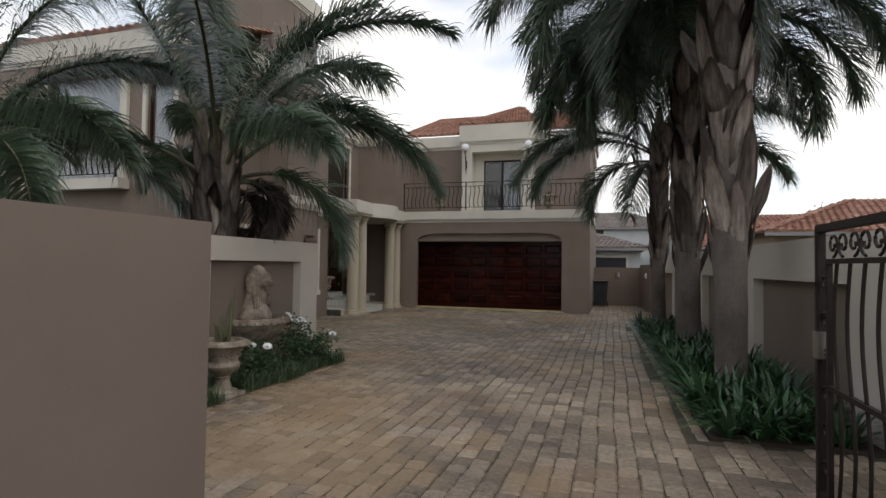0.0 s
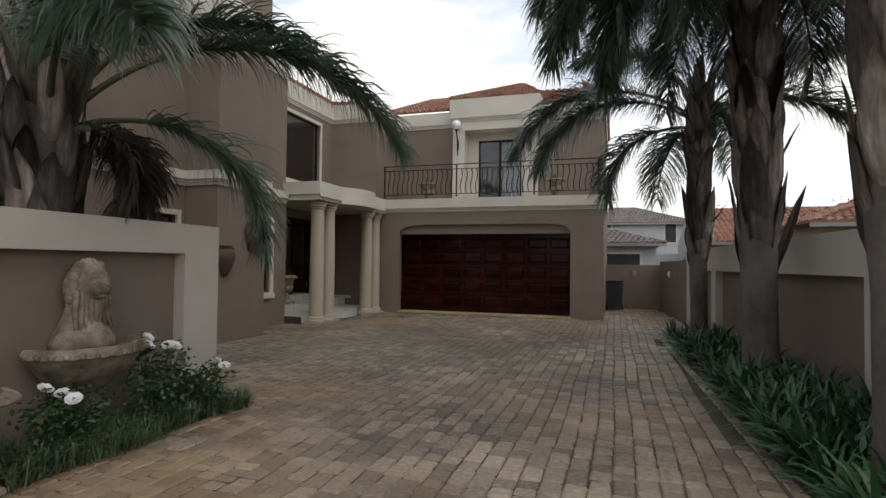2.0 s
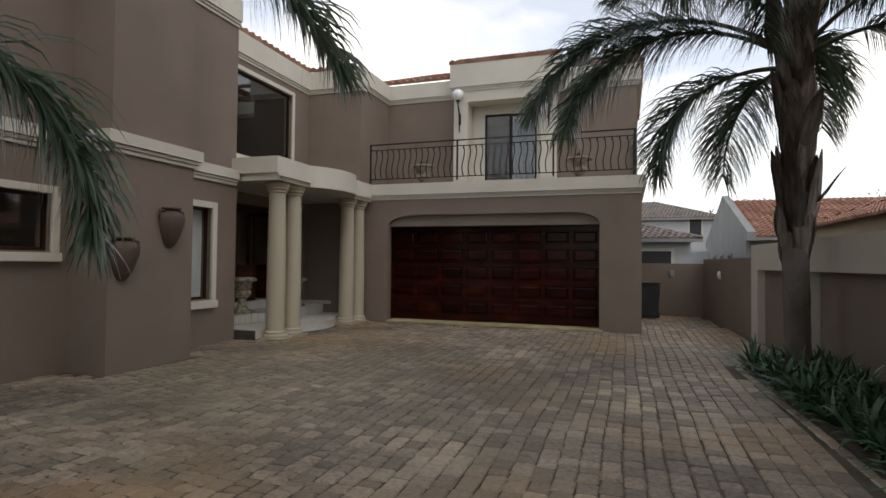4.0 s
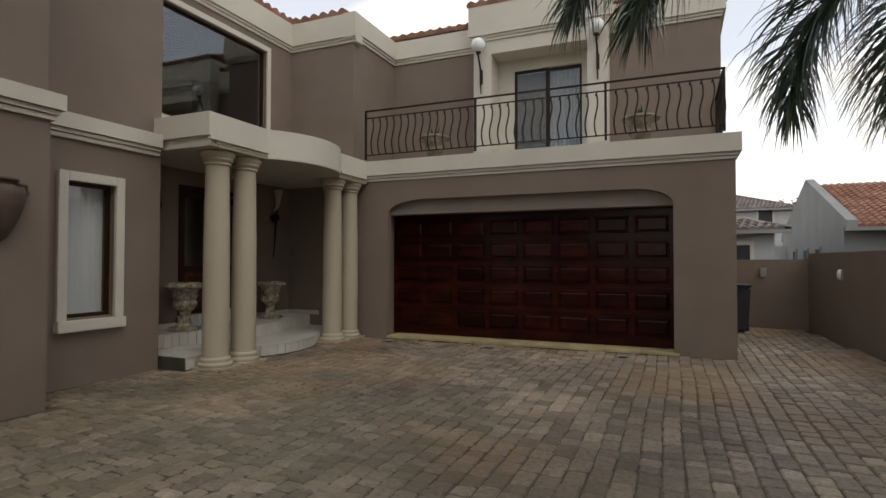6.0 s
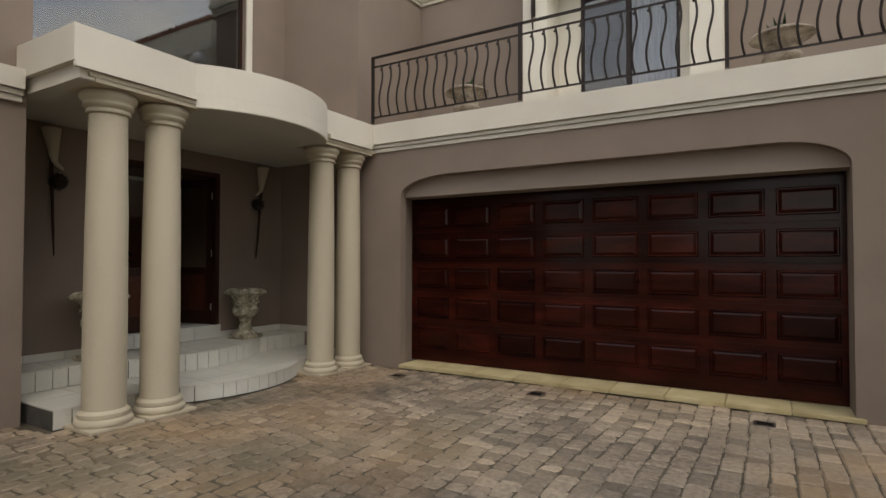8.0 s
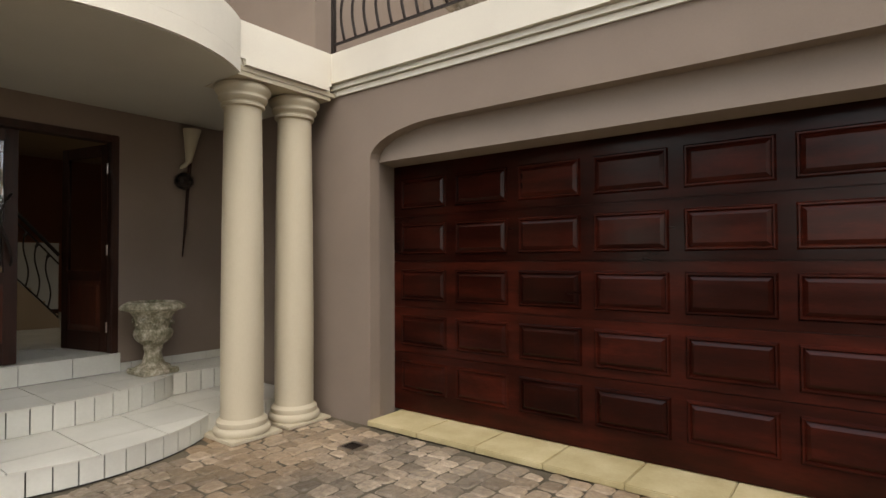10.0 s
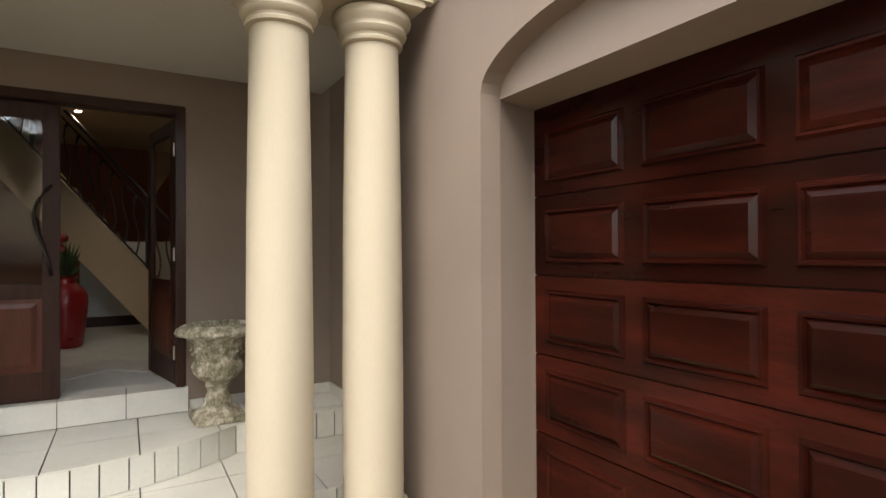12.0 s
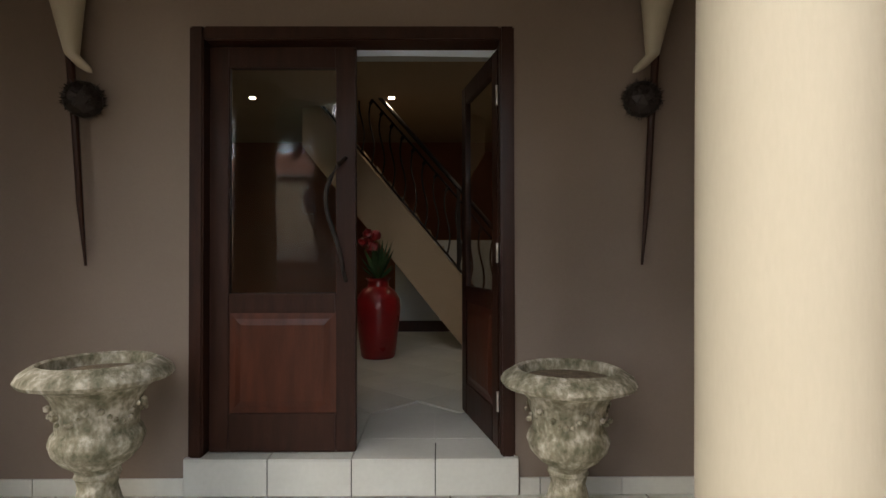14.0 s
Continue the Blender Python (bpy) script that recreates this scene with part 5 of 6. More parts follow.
# ---- palms ----
def frond_mesh(name, length, elev, bend, seed, n=80, leaf=0.60, width=0.0092, dry=False):
    """An arching plumed leaf along local +x: bare stalk, then leaflets set in many planes that droop."""
    rnd = random.Random(seed)
    bm = bmesh.new()
    steps = 24
    pts, dirs = [Vector((0, 0, 0))], []
    for i in range(steps):
        s = (i + 0.5) / steps
        a = radians(elev - bend * s ** 1.1)
        d = Vector((math.cos(a), 0.06 * math.sin(3 * s + seed), math.sin(a))).normalized()
        dirs.append(d)
        pts.append(pts[-1] + d * length / steps)
    dirs.append(dirs[-1])
    tube(bm, pts, [0.034 * (1 - 0.9 * (i / steps)) + 0.002 for i in range(steps + 1)], 5)
    stalk = len(bm.faces)
    for i in range(n):
        s = 0.24 + 0.76 * (i + rnd.random() * 0.8) / n
        k = min(steps - 1, int(s * steps))
        p = pts[k].lerp(pts[k + 1], min(1, s * steps - k))
        fwd = dirs[k]
        across = Vector((0, 1, 0))
        up = fwd.cross(across).normalized() * -1
        if up.z < 0:
            up = -up
        size = leaf * min(1, 0.45 + 2.2 * (s - 0.24)) * (1 - 0.45 * max(0, s - 0.6) / 0.4) * rnd.uniform(0.7, 1.15)
        for side in (-1, 1):
            lift = rnd.choice((-0.5, 0.05, 0.55)) + rnd.uniform(-0.25, 0.25)
            d = (across * side * rnd.uniform(0.6, 0.95) + fwd * (0.25 + 0.55 * s) + up * lift).normalized()
            sag = rnd.uniform(0.8, 3.2)
            w = width * rnd.uniform(0.8, 1.3)
            q = p.copy()
            last = None
            segs = 4
            for j in range(segs + 1):
                u = j / segs
                dd = (d + Vector((0, 0, -1)) * sag * (0.25 + 1.25 * u) * u).normalized()
                wid = fwd.cross(dd)
                wid = (wid.normalized() if wid.length > 0.05 else up) * w * (0.55 + 0.6 * math.sin(math.pi * min(1, u + 0.15))) * (1 - 0.9 * u ** 3)
                pair = (bm.verts.new(q + wid), bm.verts.new(q - wid))
                if last:
                    bm.faces.new((last[0], last[1], pair[1], pair[0]))
                last = pair
                q = q + dd * size / segs
    me = bpy.data.meshes.new(name)
    for k, f in enumerate(bm.faces):
        f.material_index = 0 if k < stalk else 1
        f.smooth = True
    bm.to_mesh(me)
    bm.free()
    me.materials.append(RACHIS)
    me.materials.append(DRYFROND if dry else FROND)
    return me


def boot_mesh(seed):
    """A dry split leaf base that hugs the trunk and flares at its tip."""
    rnd = random.Random(seed)
    bm = bmesh.new()
    rows = []
    L = rnd.uniform(0.75, 1.15)
    for i in range(7):
        u = i / 6
        w = 0.115 * math.sin(math.pi * min(1, 0.10 + 0.90 * u)) ** 0.7 + 0.012
        out = -0.045 + 0.085 * min(1, u * 2.2) + 0.06 * u ** 3
        rows.append([bm.verts.new((out - 0.05 * (abs(c) ** 2) * (1 - u), c * w + 0.03 * math.sin(u * 3 + seed), L * u + 0.01 * rnd.uniform(-1, 1))) for c in (-1, -0.5, 0, 0.5, 1)])
    for a, b in zip(rows, rows[1:]):
        for k in range(4):
            bm.faces.new((a[k], a[k + 1], b[k + 1], b[k]))
    bmesh.ops.solidify(bm, geom=bm.faces[:], thickness=0.018)
    me = bpy.data.meshes.new("leaf_base")
    bmesh.ops.recalc_face_normals(bm, faces=bm.faces)
    bm.to_mesh(me)
    bm.free()
    me.materials.append(BOOT)
    me.shade_smooth()
    return me


BOOTS = [boot_mesh(s) for s in range(5)]


def palm(m, label, height, radius, smooth_to, fronds, seed, swell=1.25, size=3.0, leaf=0.92):
    """Feather palm: ringed trunk, dry leaf bases above smooth_to, crown of arching fronds."""
    rnd = random.Random(seed)
    t = thing("palm_tree", m, label, "palm", "garden palms")
    bm = bmesh.new()
    prof = []
    k = 40
    for i in range(k + 1):
        z = height * i / k
        r = radius * (1.12 - 0.12 * min(1, z / 0.5)) * (1 + 0.02 * math.sin(z * 38))
        if z > smooth_to:
            r *= 1 + (swell - 1.07) * min(1, (z - smooth_to) / 0.3) - 0.35 * max(0, (z - height + 0.9) / 0.9)
        prof.append((r, z - 0.05))
    lathe(bm, prof, 22)
    for v in bm.verts:
        d = noise.noise(Vector((v.co.x * 5, v.co.y * 5, v.co.z * 1.6 + seed))) * 0.05
        v.co.x *= 1 + d
        v.co.y *= 1 + d
        v.co.x += 0.03 * math.sin(v.co.z * 0.9 + seed)
    part("trunk", bm, TRUNK, t, smooth="all")
    count = int((height - smooth_to) * 15)
    for i in range(count):
        z = smooth_to - 0.1 + (height - smooth_to - 0.15) * i / count
        a = i * 2.399 + rnd.uniform(-0.2, 0.2)
        ob = new("leaf_base", BOOTS[i % 5])
        ob.parent = t
        rr = radius * (1 + (swell - 1) * min(1, max(0, z - smooth_to) / 0.3)) * 0.985 - 0.25 * radius * max(0, (z - height + 0.9) / 0.9)
        lean = rnd.uniform(-3, 4)
        if rnd.random() < 0.13:
            lean = rnd.uniform(10, 28)
        ob.matrix_local = Matrix.Translation((0.03 * math.sin(z * 0.9 + seed), 0, z)) @ pose(0, 0, 0, 0, 0, math.degrees(a)) @ Matrix.Translation((rr, 0, 0)) @ pose(0, 0, 0, 0, lean, 0) @ Matrix.Diagonal((1, rnd.uniform(0.8, 1.2), rnd.uniform(0.8, 1.3), 1))
    kinds = {}
    for az, elev, bend, k in fronds:
        key = (round(elev / 8), round(bend / 12), round(k, 1), int(az) % 2)
        if key not in kinds:
            kinds[key] = frond_mesh("frond", size * k, elev, bend, seed * 31 + len(kinds), n=int((290 if k > 0.6 else 420) * k), leaf=leaf if k > 0.6 else 0.5, dry=k < 0.6)
        ob = new("frond", kinds[key])
        ob.parent = t
        ob.matrix_local = Matrix.Translation((0, 0, height - 0.25 - 0.5 * (1 - elev / 80))) @ pose(0, 0, 0, rnd.uniform(-8, 8), 0, az) @ Matrix.Translation((radius * 0.7, 0, 0))
    return t


def ring(seed, tiers, gap=(0, 0)):
    rnd = random.Random(seed)
    out = []
    for count, elev, bend, k, start in tiers:
        for i in range(count):
            az = (start + 360 * i / count + rnd.uniform(-9, 9)) % 360
            if gap[0] < az < gap[1] and elev < 50:
                continue
            out.append((az, elev + rnd.uniform(-5, 5), bend + rnd.uniform(-10, 10), k * rnd.uniform(0.92, 1.08)))
    return out


palm(pose(1.40, 7.35, 0), "tall palm with dry leaf bases standing in the driveway bed", 6.6, 0.172, 1.42, ring(1, [(6, 8, 92, 0.95, 10), (8, 30, 108, 1.1, 30), (7, 55, 105, 1.15, 0), (5, 76, 75, 1.1, 0)], (285, 352)), 1, 1.22)
palm(pose(1.40, 10.85, 0), "tall palm with dry leaf bases standing in the driveway bed", 6.3, 0.205, 1.35, ring(2, [(11, 8, 96, 0.9, 15), (12, 30, 108, 1.05, 40), (9, 54, 108, 1.15, 10), (5, 76, 80, 1.1, 0)], (275, 335)) + [(186, 14, 96, 1.05), (200, 20, 100, 1.1), (215, 10, 96, 1.0)], 2, 1.09)
palm(pose(1.20, 14.25, 0), "slim palm with drooping fronds standing at the end of the bed", 4.7, 0.15, 1.35, [(183, 43, 112, 1.32), (192, 34, 108, 1.15), (155, 15, 105, 0.8), (2, 35, 100, 1.0), (-22, 52, 100, 1.05), (70, 40, 105, 1.0), (105, 20, 105, 0.85), (40, 66, 85, 1.1), (140, 70, 80, 1.1), (215, 76, 70, 1.1), (-60, 80, 55, 1.0)], 3, 1.05)
palm(pose(-5.35, 6.95, 0), "bushy palm growing behind the fountain wall", 3.25, 0.24, 0.9, ring(4, [(2, 44, 80, 0.9, 160), (2, 64, 75, 1.1, 130), (3, 80, 60, 1.2, 20)]) + [(48, 52, 108, 1.38), (62, 30, 122, 0.95), (25, 80, 100, 1.45), (-15, 64, 100, 1.1), (205, 38, 70, 1.0), (60, 66, 106, 1.2), (35, 25, 150, 0.42), (62, 10, 130, 0.4), (10, 20, 145, 0.42), (85, 15, 140, 0.4)], 4, 1.25, leaf=0.72)
palm(pose(-7.9, 5.2, 0), "bushy palm beside the street wing", 3.4, 0.2, 0.9, [(0, 40, 95, 1.0), (25, 60, 90, 1.1), (-20, 22, 85, 0.9), (45, 30, 95, 1.0), (62, 66, 80, 1.0), (10, 76, 80, 1.1), (120, 50, 90, 1.0), (180, 45, 90, 1.0), (240, 50, 90, 0.9), (300, 45, 90, 0.9)], 5, 1.2, leaf=0.7)

# ---- strap-leaf plants in the palm bed ----
def strap_mesh(seed, k=1.0):
    rnd = random.Random(seed)
    bm = bmesh.new()
    for i in range(38):
        a, L = rnd.uniform(0, 6.28), rnd.uniform(0.28, 0.52) * k
        e = radians(rnd.uniform(28, 80))
        d = Vector((math.cos(a) * math.cos(e), math.sin(a) * math.cos(e), math.sin(e)))
        side = Vector((-math.sin(a), math.cos(a), 0))
        p = Vector((0.06 * math.cos(a) * rnd.random(), 0.06 * math.sin(a) * rnd.random(), 0))
        last = None
        for j in range(6):
            u = j / 5
            w = side * 0.017 * k * (0.6 + 0.7 * math.sin(math.pi * min(1, u * 0.8 + 0.15))) * (1 - 0.85 * u ** 4)
            pair = (bm.verts.new(p + w), bm.verts.new(p - w + Vector((0, 0, 0.004))))
            if last:
                bm.faces.new((last[0], last[1], pair[1], pair[0]))
            last = pair
            d = (d + Vector((0, 0, -0.5 * u))).normalized()
            p = p + d * L / 5
    me = bpy.data.meshes.new("leaves")
    for f in bm.faces:
        f.smooth = True
    bm.to_mesh(me)
    bm.free()
    me.materials.append(STRAP)
    return me


STRAPS = [strap_mesh(s) for s in range(6)]
rnd = random.Random(21)
for i in range(31):
    for j in range(5):
        y = 5.86 + i * 0.29 + rnd.uniform(-0.1, 0.1)
        x = bed_edge(y) + 0.13 + j * 0.235 + rnd.uniform(-0.05, 0.07)
        if x > 1.46 + (18.1 - y) * 0.068 - 0.1 or any(math.hypot(x - a, y - b) < 0.28 for a, b in ((1.40, 7.35), (1.36, 10.85), (1.20, 14.25))):
            continue
        ob = new("strap_leaf_plant", STRAPS[(i * 5 + j) % 6])
        ob.matrix_world = pose(x, y, 0.015, 0, 0, rnd.uniform(0, 360)) @ Matrix.Scale(rnd.uniform(0.75, 1.15), 4)
        tagged(ob, "dark green strap-leaved clump under the palms", "plant", "palm bed planting")

# ---- rose bed ----
verts, faces = [], []
rnd = random.Random(5)
for i in range(7500):
    y = rnd.uniform(2.2, 7.98)
    x = rnd.uniform(-4.44, -3.80) + 0.05 * math.sin(y * 5)
    a, L = rnd.uniform(0, 6.28), rnd.uniform(0.12, 0.30)
    if math.hypot(x + 4.04, y - 5.52) < 0.24 or x > -4.05 and 5.25 < y < 5.7:
        continue
    lean = rnd.uniform(0.2, 0.9)
    d = Vector((math.cos(a) * lean, math.sin(a) * lean, 1)).normalized()
    s = Vector((-math.sin(a), math.cos(a), 0)) * 0.0045
    p = Vector((x, y, 0.015))
    b = len(verts)
    m = p + d * L * 0.6
    tip = m + (d + Vector((math.cos(a), math.sin(a), -0.8)) * 0.8).normalized() * L * 0.5
    verts += [tuple(p + s), tuple(p - s), tuple(m - s), tuple(m + s), tuple(tip)]
    faces += [(b, b + 1, b + 2, b + 3), (b + 3, b + 2, b + 4)]
me = bpy.data.meshes.new("border_grass")
me.from_pydata(verts, [], faces)
me.materials.append(GRASSY)
tagged(new("border_grass", me), "tufted grey-green border grass along the drive", "grass", "", "stuff")


def rose_bush(m, seed, height, blooms, spread=0.38):
    rnd = random.Random(seed)
    t = thing("rose_bush", m, "green rose bush with white blooms", "rose", "white roses")
    stems, leaves = bmesh.new(), bmesh.new()
    tips = []
    for i in range(13):
        a = rnd.uniform(0, 6.28)
        top = Vector((math.cos(a) * spread * rnd.random(), math.sin(a) * spread * rnd.random(), height * rnd.uniform(0.55, 1.0)))
        mid = top * 0.5 + Vector((rnd.uniform(-0.05, 0.05), rnd.uniform(-0.05, 0.05), 0.05))
        tube(stems, [(0, 0, 0), mid, top], [0.009, 0.006, 0.003], 5)
        tips.append(top)
        for j in range(70):
            u = rnd.uniform(0.15, 1)
            c = (mid * (2 * u) if u < 0.5 else mid.lerp(top, 2 * u - 1)) + Vector((rnd.gauss(0, 0.07), rnd.gauss(0, 0.07), rnd.gauss(0, 0.05)))
            c.z = max(0.03, c.z)
            d = Vector((rnd.gauss(0, 1), rnd.gauss(0, 1), rnd.gauss(0, 0.5))).normalized()
            s = d.orthogonal().normalized()
            r = rnd.uniform(0.018, 0.034)
            leaves.faces.new([leaves.verts.new(c + v) for v in (-d * r, s * r * 0.55, d * r, -s * r * 0.55)])
    tagged(part("bush_frame", stems, RACHIS, t), "thin green stems", "", "", "stuff")
    tagged(part("leafage", leaves, ROSELEAF, t), "small green leaves", "", "", "stuff")
    tips.sort(key=lambda p: -p.z)
    for p in tips[:blooms]:
        bm = bmesh.new()
        for layer, (rr, z, nn) in enumerate(((0.012, 0.012, 3), (0.026, 0.006, 5), (0.042, -0.002, 7))):
            for k in range(nn):
                a = 2 * math.pi * k / nn + layer
                c = Vector((math.cos(a) * rr * 0.6, math.sin(a) * rr * 0.6, z))
                o = Vector((math.cos(a), math.sin(a), 0.5))
                s = Vector((-math.sin(a), math.cos(a), 0)) * (0.014 + rr * 0.35)
                bm.faces.new([bm.verts.new(c + v) for v in (-s * 0.6, s * 0.6, s + o * 0.022, o * 0.034, -s + o * 0.022)])
        f = part("bloom", bm, PETAL, t, "open white rose")
        f.location = p
        f.rotation_euler = (rnd.uniform(-0.6, 0.6), rnd.uniform(0.2, 1.0), 0)
    return t


rose_bush(pose(-4.10, 7.05, 0.02), 1, 0.80, 5, 0.32)
rose_bush(pose(-4.08, 7.5, 0.02), 2, 0.48, 3, 0.36)
rose_bush(pose(-4.15, 6.35, 0.02), 3, 0.50, 3, 0.38)
rose_bush(pose(-4.15, 4.75, 0.02), 4, 0.82, 6, 0.34)
rose_bush(pose(-4.15, 4.1, 0.02), 5, 0.75, 6, 0.36)
rose_bush(pose(-5.5, 7.6, 0.03), 6, 2.0, 2, 0.5)
rose_bush(pose(-6.0, 6.2, 0.03), 7, 2.0, 3, 0.6)

# ---- neighbouring houses ----
def house(name, m, label, w, d, eave, pitch, wall_mat, roof_mat, windows=(), gable=True, size=0.33):
    """A house with its near wall on local y 0 and its ridge along local x."""
    t = thing(name, m, label, "house", "neighbouring houses")
    apex = eave + math.tan(radians(pitch)) * d / 2
    bm = bmesh.new()
    if gable:
        prism(bm, [(0, -0.1), (d, -0.1), (d, eave), (d / 2, apex), (0, eave)], 0, 0.25, "x")
        prism(bm, [(0, -0.1), (d, -0.1), (d, eave), (d / 2, apex), (0, eave)], w - 0.25, w, "x")
    else:
        box(bm, 0, 0.25, -0.1, 0.25, d - 0.25, eave)
        box(bm, w - 0.25, 0.25, -0.1, w, d - 0.25, eave)
    box(bm, 0 if not gable else 0.25, 0, -0.1, w if not gable else w - 0.25, 0.25, eave)
    box(bm, 0 if not gable else 0.25, d - 0.25, -0.1, w if not gable else w - 0.25, d, eave)
    part("wall", bm, wall_mat, t)
    run = (d / 2 + 0.35) / math.cos(radians(pitch))
    o = 0.0 if gable else 0.4
    tp = 0.0 if gable else math.cos(radians(pitch))
    drop = math.tan(radians(pitch)) * 0.35
    wr = w - 0.6 if gable else w + 2 * o
    x0 = 0.3 if gable else -o
    tiled_slope("roof", (x0, -0.35, eave - drop), (1, 0, 0), rise(0, 1, pitch), wr, run, roof_mat, "barrel-tiled roof slope", size, (tp, tp), t)
    tiled_slope("roof", (x0, d + 0.35, eave - drop), (1, 0, 0), rise(0, -1, pitch), wr, run, roof_mat, "barrel-tiled roof slope", size, (tp, tp), t)
    if gable:
        for gx in (0.0, w - 0.3):
            bm = bmesh.new()
            prism(bm, [(-0.35, eave - drop - 0.1), (d / 2, apex - 0.1), (d + 0.35, eave - drop - 0.1), (d + 0.35, eave - drop + 0.22), (d / 2, apex + 0.25), (-0.35, eave - drop + 0.22)], gx - 0.004, gx + 0.3, "x")
            part("gable_coping", bm, wall_mat, t)
    else:
        for gx, s in ((-o, 1), (w + o, -1)):
            tiled_slope("roof", (gx, -0.35, eave - drop), (0, 1, 0), rise(s, 0, pitch), d + 0.7, run, roof_mat, "barrel-tiled hip slope", size, (tp, tp), t)
    bm = boxes((-0.05 if gable else -o, -0.42, eave - drop - 0.14, w + 0.05 if gable else w + o, -0.3, eave - drop - 0.02))
    part("gutter", bm, GREYWALL, t, "eaves gutter")
    for face, a, z, ww, hh in windows:
        if face == "front":
            win = part("window", boxes((a - 0.12, -0.05, z - 0.12, a + ww + 0.12, 0.0, z), (a - 0.12, -0.05, z + hh, a + ww + 0.12, 0.0, z + hh + 0.12), (a - 0.12, -0.05, z, a, 0.0, z + hh), (a + ww, -0.05, z, a + ww + 0.12, 0.0, z + hh)), CREAM, t)
            part("pane", boxes((a, -0.02, z, a + ww, -0.005, z + hh)), GREENBIN, win)
        else:
            win = part("window", boxes((-0.05, a - 0.1, z - 0.1, 0.0, a, z + hh + 0.1), (-0.05, a + ww, z - 0.1, 0.0, a + ww + 0.1, z + hh + 0.1), (-0.05, a, z - 0.1, 0.0, a + ww, z), (-0.05, a, z + hh, 0.0, a + ww, z + hh + 0.1)), wall_mat, t)
            part("pane", boxes((-0.02, a, z, -0.005, a + ww, z + hh)), GREENBIN, win)
    return t


house("house", pose(3.8, 31.5, 0), "grey plastered house with orange tiled gable roof", 16, 11.5, 2.75, 19.5, GREYWALL, TERRACOTTA, (("side", 3.2, 1.2, 0.7, 0.75), ("side", 5.4, 1.2, 0.7, 0.75), ("side", 7.8, 1.2, 0.7, 0.75), ("front", 2.0, 0.9, 4.5, 1.5), ("front", 8.5, 0.9, 3.0, 1.5)))
house("house", pose(5.6, 22.2, 0), "tan plastered house with orange tiled hip roof", 13, 7.5, 2.95, 20, TANWALL, TERRACOTTA, (("front", 3.5, 1.0, 1.6, 1.2), ("front", 8.0, 1.0, 1.6, 1.2)), False)
house("house", pose(-10.5, 29.5, 0), "low grey house with grey tiled hip roof", 12.0, 9.0, 2.6, 17, PALEWALL, GREYTILE, (("front", 9.3, 0.6, 2.0, 1.4),), False)
house("house", pose(-6.0, 50.5, 0), "two-storey pale house with grey tiled hip roof", 11.5, 9.0, 5.1, 20, PALEWALL, GREYTILE, (("front", 9.6, 3.4, 0.8, 1.5), ("front", 7.8, 0.9, 2.2, 1.4), ("front", 4.0, 3.4, 1.4, 1.4)), False)
house("house", pose(14.0, 44.0, 0), "two-storey tan house with low tiled roof", 18.0, 10.0, 5.6, 14, TANWALL, TERRACOTTA, (("front", 3.0, 3.4, 1.2, 1.3), ("front", 8.0, 3.4, 1.2, 1.3)), False)
house("house", pose(15.5, 18.5, 0, 0, 0, -90), "two-storey tan plastered house beyond the boundary wall", 15, 9, 5.7, 22, TANWALL, TERRACOTTA, (("front", 2.5, 3.7, 1.8, 1.2), ("front", 6.5, 3.7, 1.8, 1.2), ("front", 10.5, 3.7, 1.8, 1.2), ("front", 2.5, 1.0, 1.8, 1.2), ("front", 6.5, 1.0, 1.8, 1.2), ("front", 10.5, 1.0, 1.8, 1.2)), False)
bm = boxes((4.6, 44.0, -0.1, 9.0, 44.25, 1.9), (8.9, 30.2, -0.1, 9.1, 31.4, 2.0), (2.0, 42.0, -0.1, 4.4, 42.2, 2.3))
structure("wall_neighbour", bm, PALEWALL, "pale garden walls between the neighbouring houses", "wall")


def tree(m, seed, height, spread, label):
    rnd = random.Random(seed)
    t = thing("tree", m, label, "tree", "distant trees")
    bm = bmesh.new()
    tube(bm, [(0, 0, -0.1), (0.1, 0, height * 0.3), (0, 0.1, height * 0.6)], [0.25, 0.18, 0.1], 8)
    ends = []
    for i in range(9):
        a = i * 2.4
        e = Vector((math.cos(a) * spread * rnd.uniform(0.4, 0.8), math.sin(a) * spread * rnd.uniform(0.4, 0.8), height * rnd.uniform(0.6, 0.95)))
        tube(bm, [(0, 0, height * 0.4), (e.x * 0.5, e.y * 0.5, height * 0.6), e], [0.09, 0.06, 0.02], 6)
        ends.append(e)
    part("trunk", bm, TRUNK, t)
    bm = bmesh.new()
    for i in range(2600):
        c = rnd.choice(ends) + Vector((rnd.gauss(0, 0.45), rnd.gauss(0, 0.45), rnd.gauss(0, 0.4))) * spread * 0.45
        d = Vector((rnd.gauss(0, 1), rnd.gauss(0, 1), rnd.gauss(0, 1))).normalized()
        s = d.orthogonal().normalized()
        r = rnd.uniform(0.10, 0.2)
        bm.faces.new([bm.verts.new(c + v) for v in (-d * r, s * r * 0.5, d * r, -s * r * 0.5)])
    part("crown", bm, FARLEAF, t)
    return t


tree(pose(7.2, 58, 0), 3, 6.2, 2.4, "dark green tree beyond the houses")
tree(pose(10.5, 62, 0), 4, 6.5, 3.0, "dark green tree beyond the houses")
tree(pose(22, 64, 0), 6, 7.5, 3.5, "dark green tree beyond the houses")

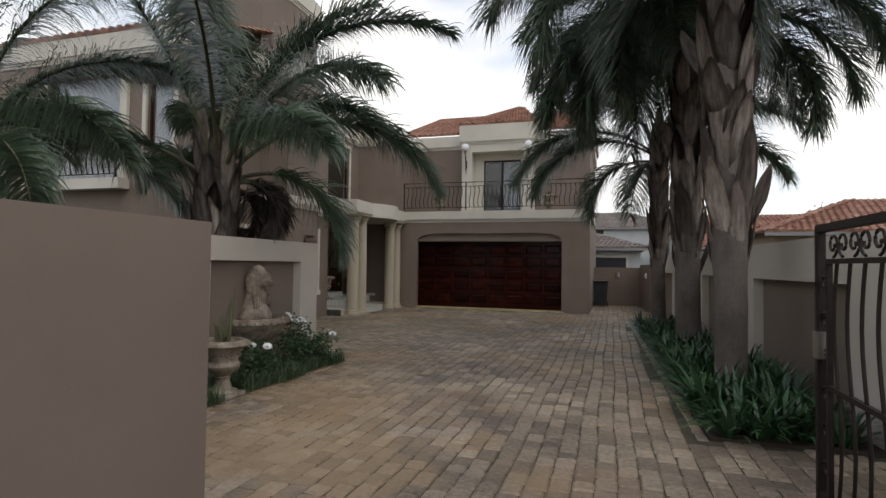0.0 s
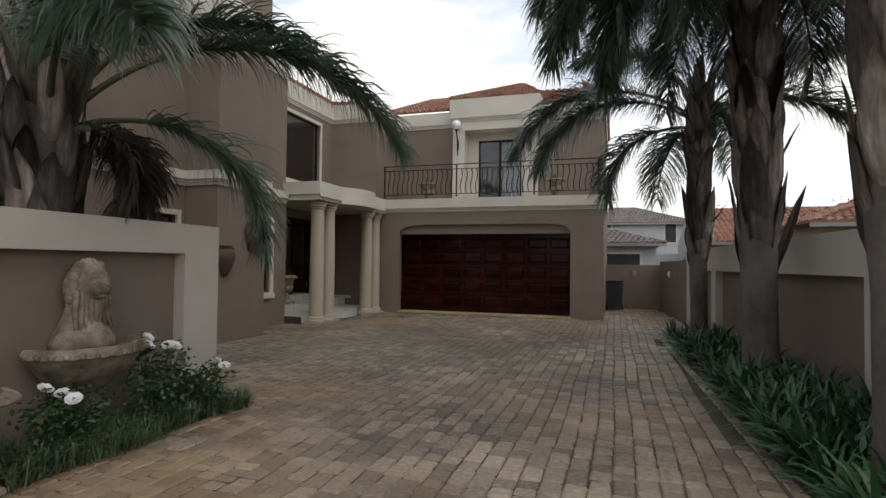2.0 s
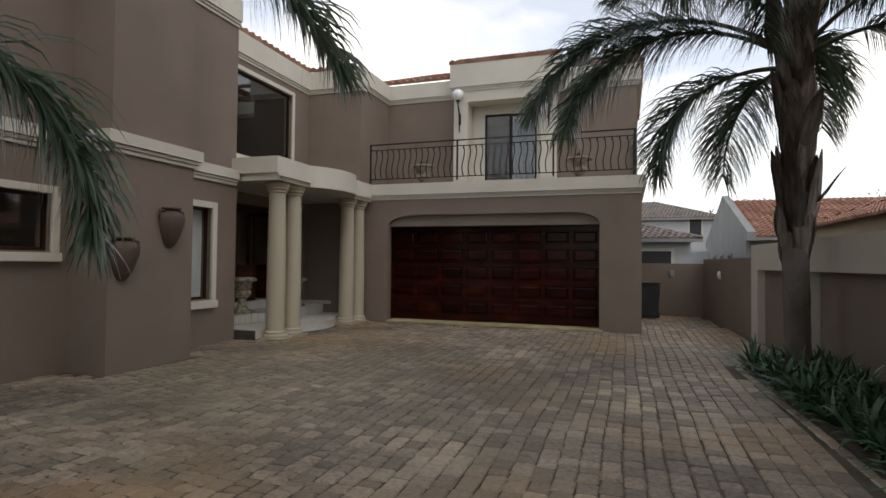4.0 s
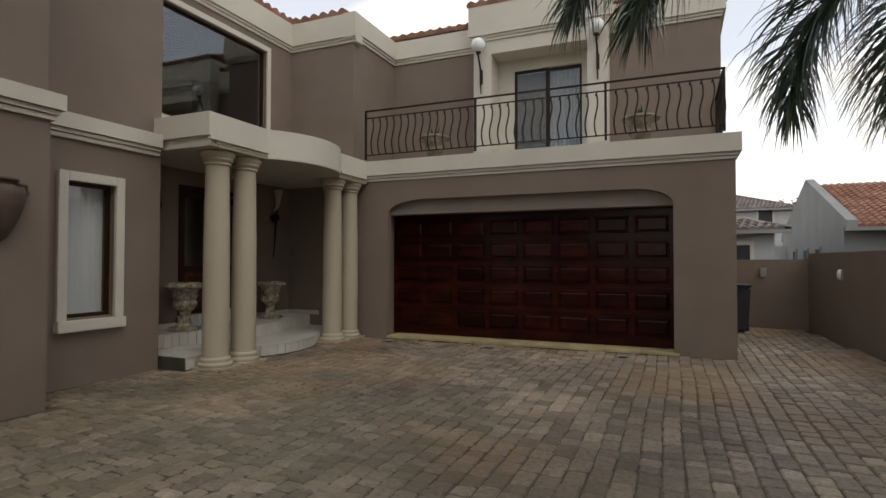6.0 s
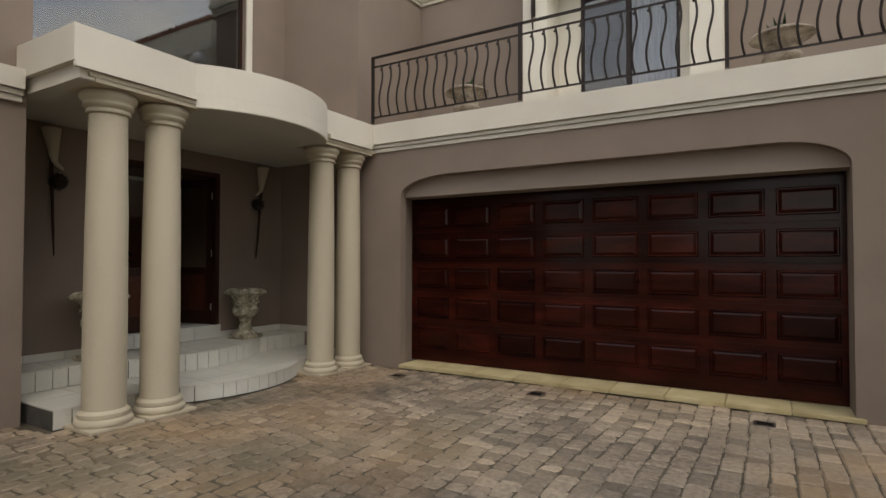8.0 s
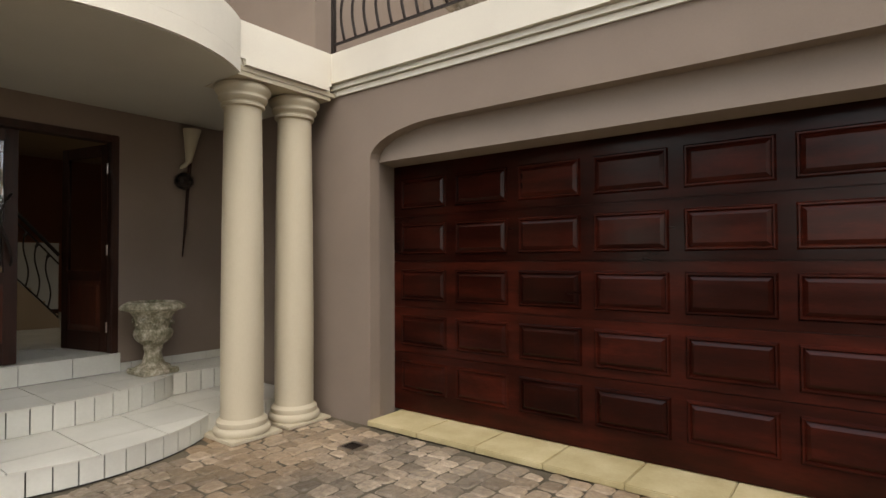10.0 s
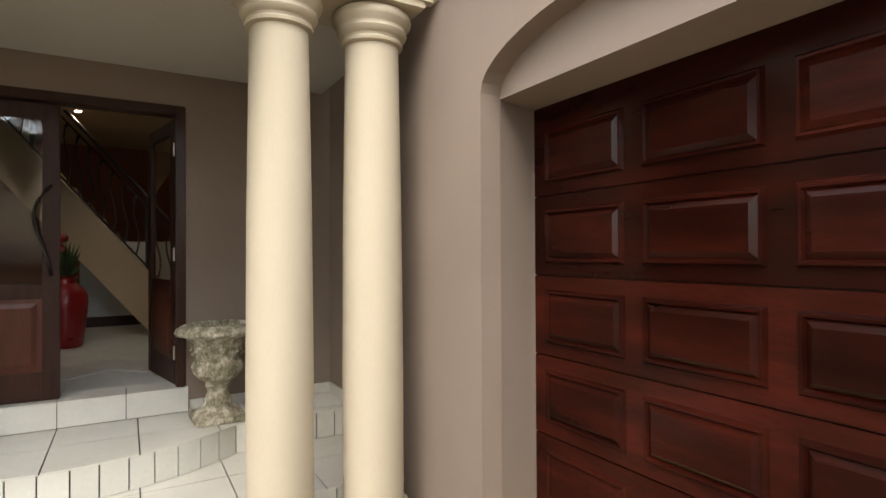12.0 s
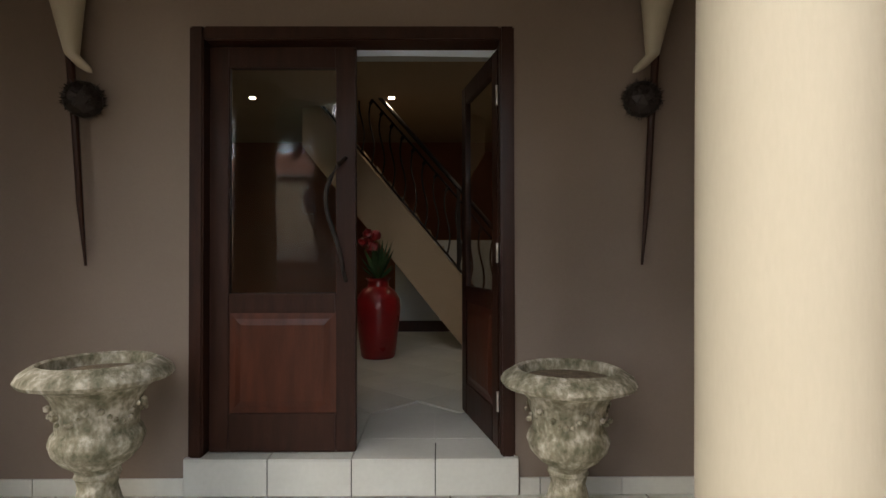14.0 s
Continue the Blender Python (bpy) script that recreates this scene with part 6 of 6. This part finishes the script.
# ---- hall floor tiles ----
for i in range(4):
    y = 15.70 + i * 0.40
    part("floor_tile", boxes((-9.50, y + 0.003, 0.549, -9.025, y + 0.397, 0.56)), TILE, hall_floor)
bm = boxes((-0.198, -0.198, 0, 0.198, 0.198, 0.011))
first_tile = None
for i in range(-4, 5):
    for j in range(0, 8):
        x = -9.79 - (j + i % 2 * 0.0) * 0.2832 * 2 - (0.2832 if i % 2 else 0)
        y = 16.5 + i * 0.2832
        if x < -13.9:
            continue
        if first_tile is None:
            first_tile = part("floor_tile", bm, TILE, hall_floor)
            ob = first_tile
        else:
            ob = new("floor_tile", first_tile.data)
            ob.parent = hall_floor
        ob.matrix_local = pose(x, y, 0.549, 0, 0, 45)

# ---- paving blocks ----
def block(cx, cy, w, l, rnd, worn):
    """A tumbled block: cut corners and a worn rounded top, slightly out of level and square."""
    j = lambda s: rnd.uniform(-s, s)
    hx, hy = w / 2 - 0.002, l / 2 - 0.002
    tilt_x, tilt_y, lift = j(0.03), j(0.03), rnd.uniform(-0.005, 0.004)
    c = rnd.uniform(0.006, 0.012) + 0.008 * worn
    ring0, ring1, ring2 = [], [], []
    for sx, sy in ((-1, -1), (1, -1), (1, 1), (-1, 1)):
        kx, ky = sx * hx + j(0.006 + 0.006 * worn), sy * hy + j(0.006 + 0.006 * worn)
        ends = [(kx, ky - sy * c), (kx - sx * c, ky)]
        for x, y in (ends if sx * sy > 0 else ends[::-1]):
            z = lift + x * tilt_x + y * tilt_y
            ring0.append((cx + x, cy + y, -0.03))
            ring1.append((cx + x, cy + y, z - 0.013))
            ring2.append((cx + x - sx * 0.014, cy + y - sy * 0.014, z))
    return ring0 + ring1 + ring2


QUADS = [(k + i, k + (i + 1) % 8, k + 8 + (i + 1) % 8, k + 8 + i) for k in (0, 8) for i in range(8)] + [tuple(range(16, 24))]
rnd = random.Random(77)
verts, faces, near = [], [], []
W0 = 0.152
x = -7.9
col = 0
while x < 2.5:
    y = -2.0 + rnd.uniform(0, 0.2)
    while y < 23.2:
        l = rnd.choice((0.11, 0.125, 0.14, 0.155, 0.175)) if x < -2.6 else rnd.choice((0.13, 0.16, 0.19, 0.22, 0.26))
        cy = y + l / 2
        y += l
        worn = min(1.0, max(0.0, (-2.0 - x) / 2.5)) * min(1.0, max(0.0, (cy - 7.0) / 3.0))
        cx = x + W0 / 2 + 0.012 * math.sin(cy * 1.7 + x) + worn * 0.03 * math.sin(cy * 2.3 + 0.4 * x)
        if cx > bed_edge(cy) - 0.185 and 5.66 < cy < 15.05:
            continue
        if cy > 18.38 and cx < -0.66:
            continue
        if cx < -7.74 or cx < -7.0 and 11.2 < cy < 12.78:
            continue
        if cx < -3.92 and cy < 7.92 or cx < -4.4 and cy < 8.3:
            continue
        if cy > 14.55 and cx < -7.28 or 15.62 < cy < 17.44 and cx < -7.02 - 0.33 * ((cy - 16.53) / 0.91) ** 2 + 0.06:
            continue
        if cx > 1.44 + (18.1 - cy) * 0.068:
            continue
        b = block(cx, cy, W0, l, rnd, worn)
        if -6.2 < cx < -3.9 and 15.9 < cy < 18.38 and len(near) < 300:
            near.append(b)
        else:
            o = len(verts)
            verts += b
            faces += [tuple(o + i for i in q) for q in QUADS]
    x += W0
# header course along the palm bed
y = 5.68
while y < 14.9:
    b = block(bed_edge(y) - 0.062, y + 0.105, 0.105, 0.21, rnd, 0.0)
    o = len(verts)
    verts += b
    faces += [tuple(o + i for i in q) for q in QUADS]
    y += 0.21
me = bpy.data.meshes.new("paving_blocks")
me.from_pydata(verts, [], faces)
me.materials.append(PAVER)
ob = new("paving_blocks", me)
ob.parent = drive
tagged(ob, "tumbled grey-brown paving blocks", "", "", "stuff")
for b in near:
    me = bpy.data.meshes.new("paving_block")
    me.from_pydata(b, [], QUADS)
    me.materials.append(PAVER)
    ob = new("paving_block", me)
    ob.parent = drive
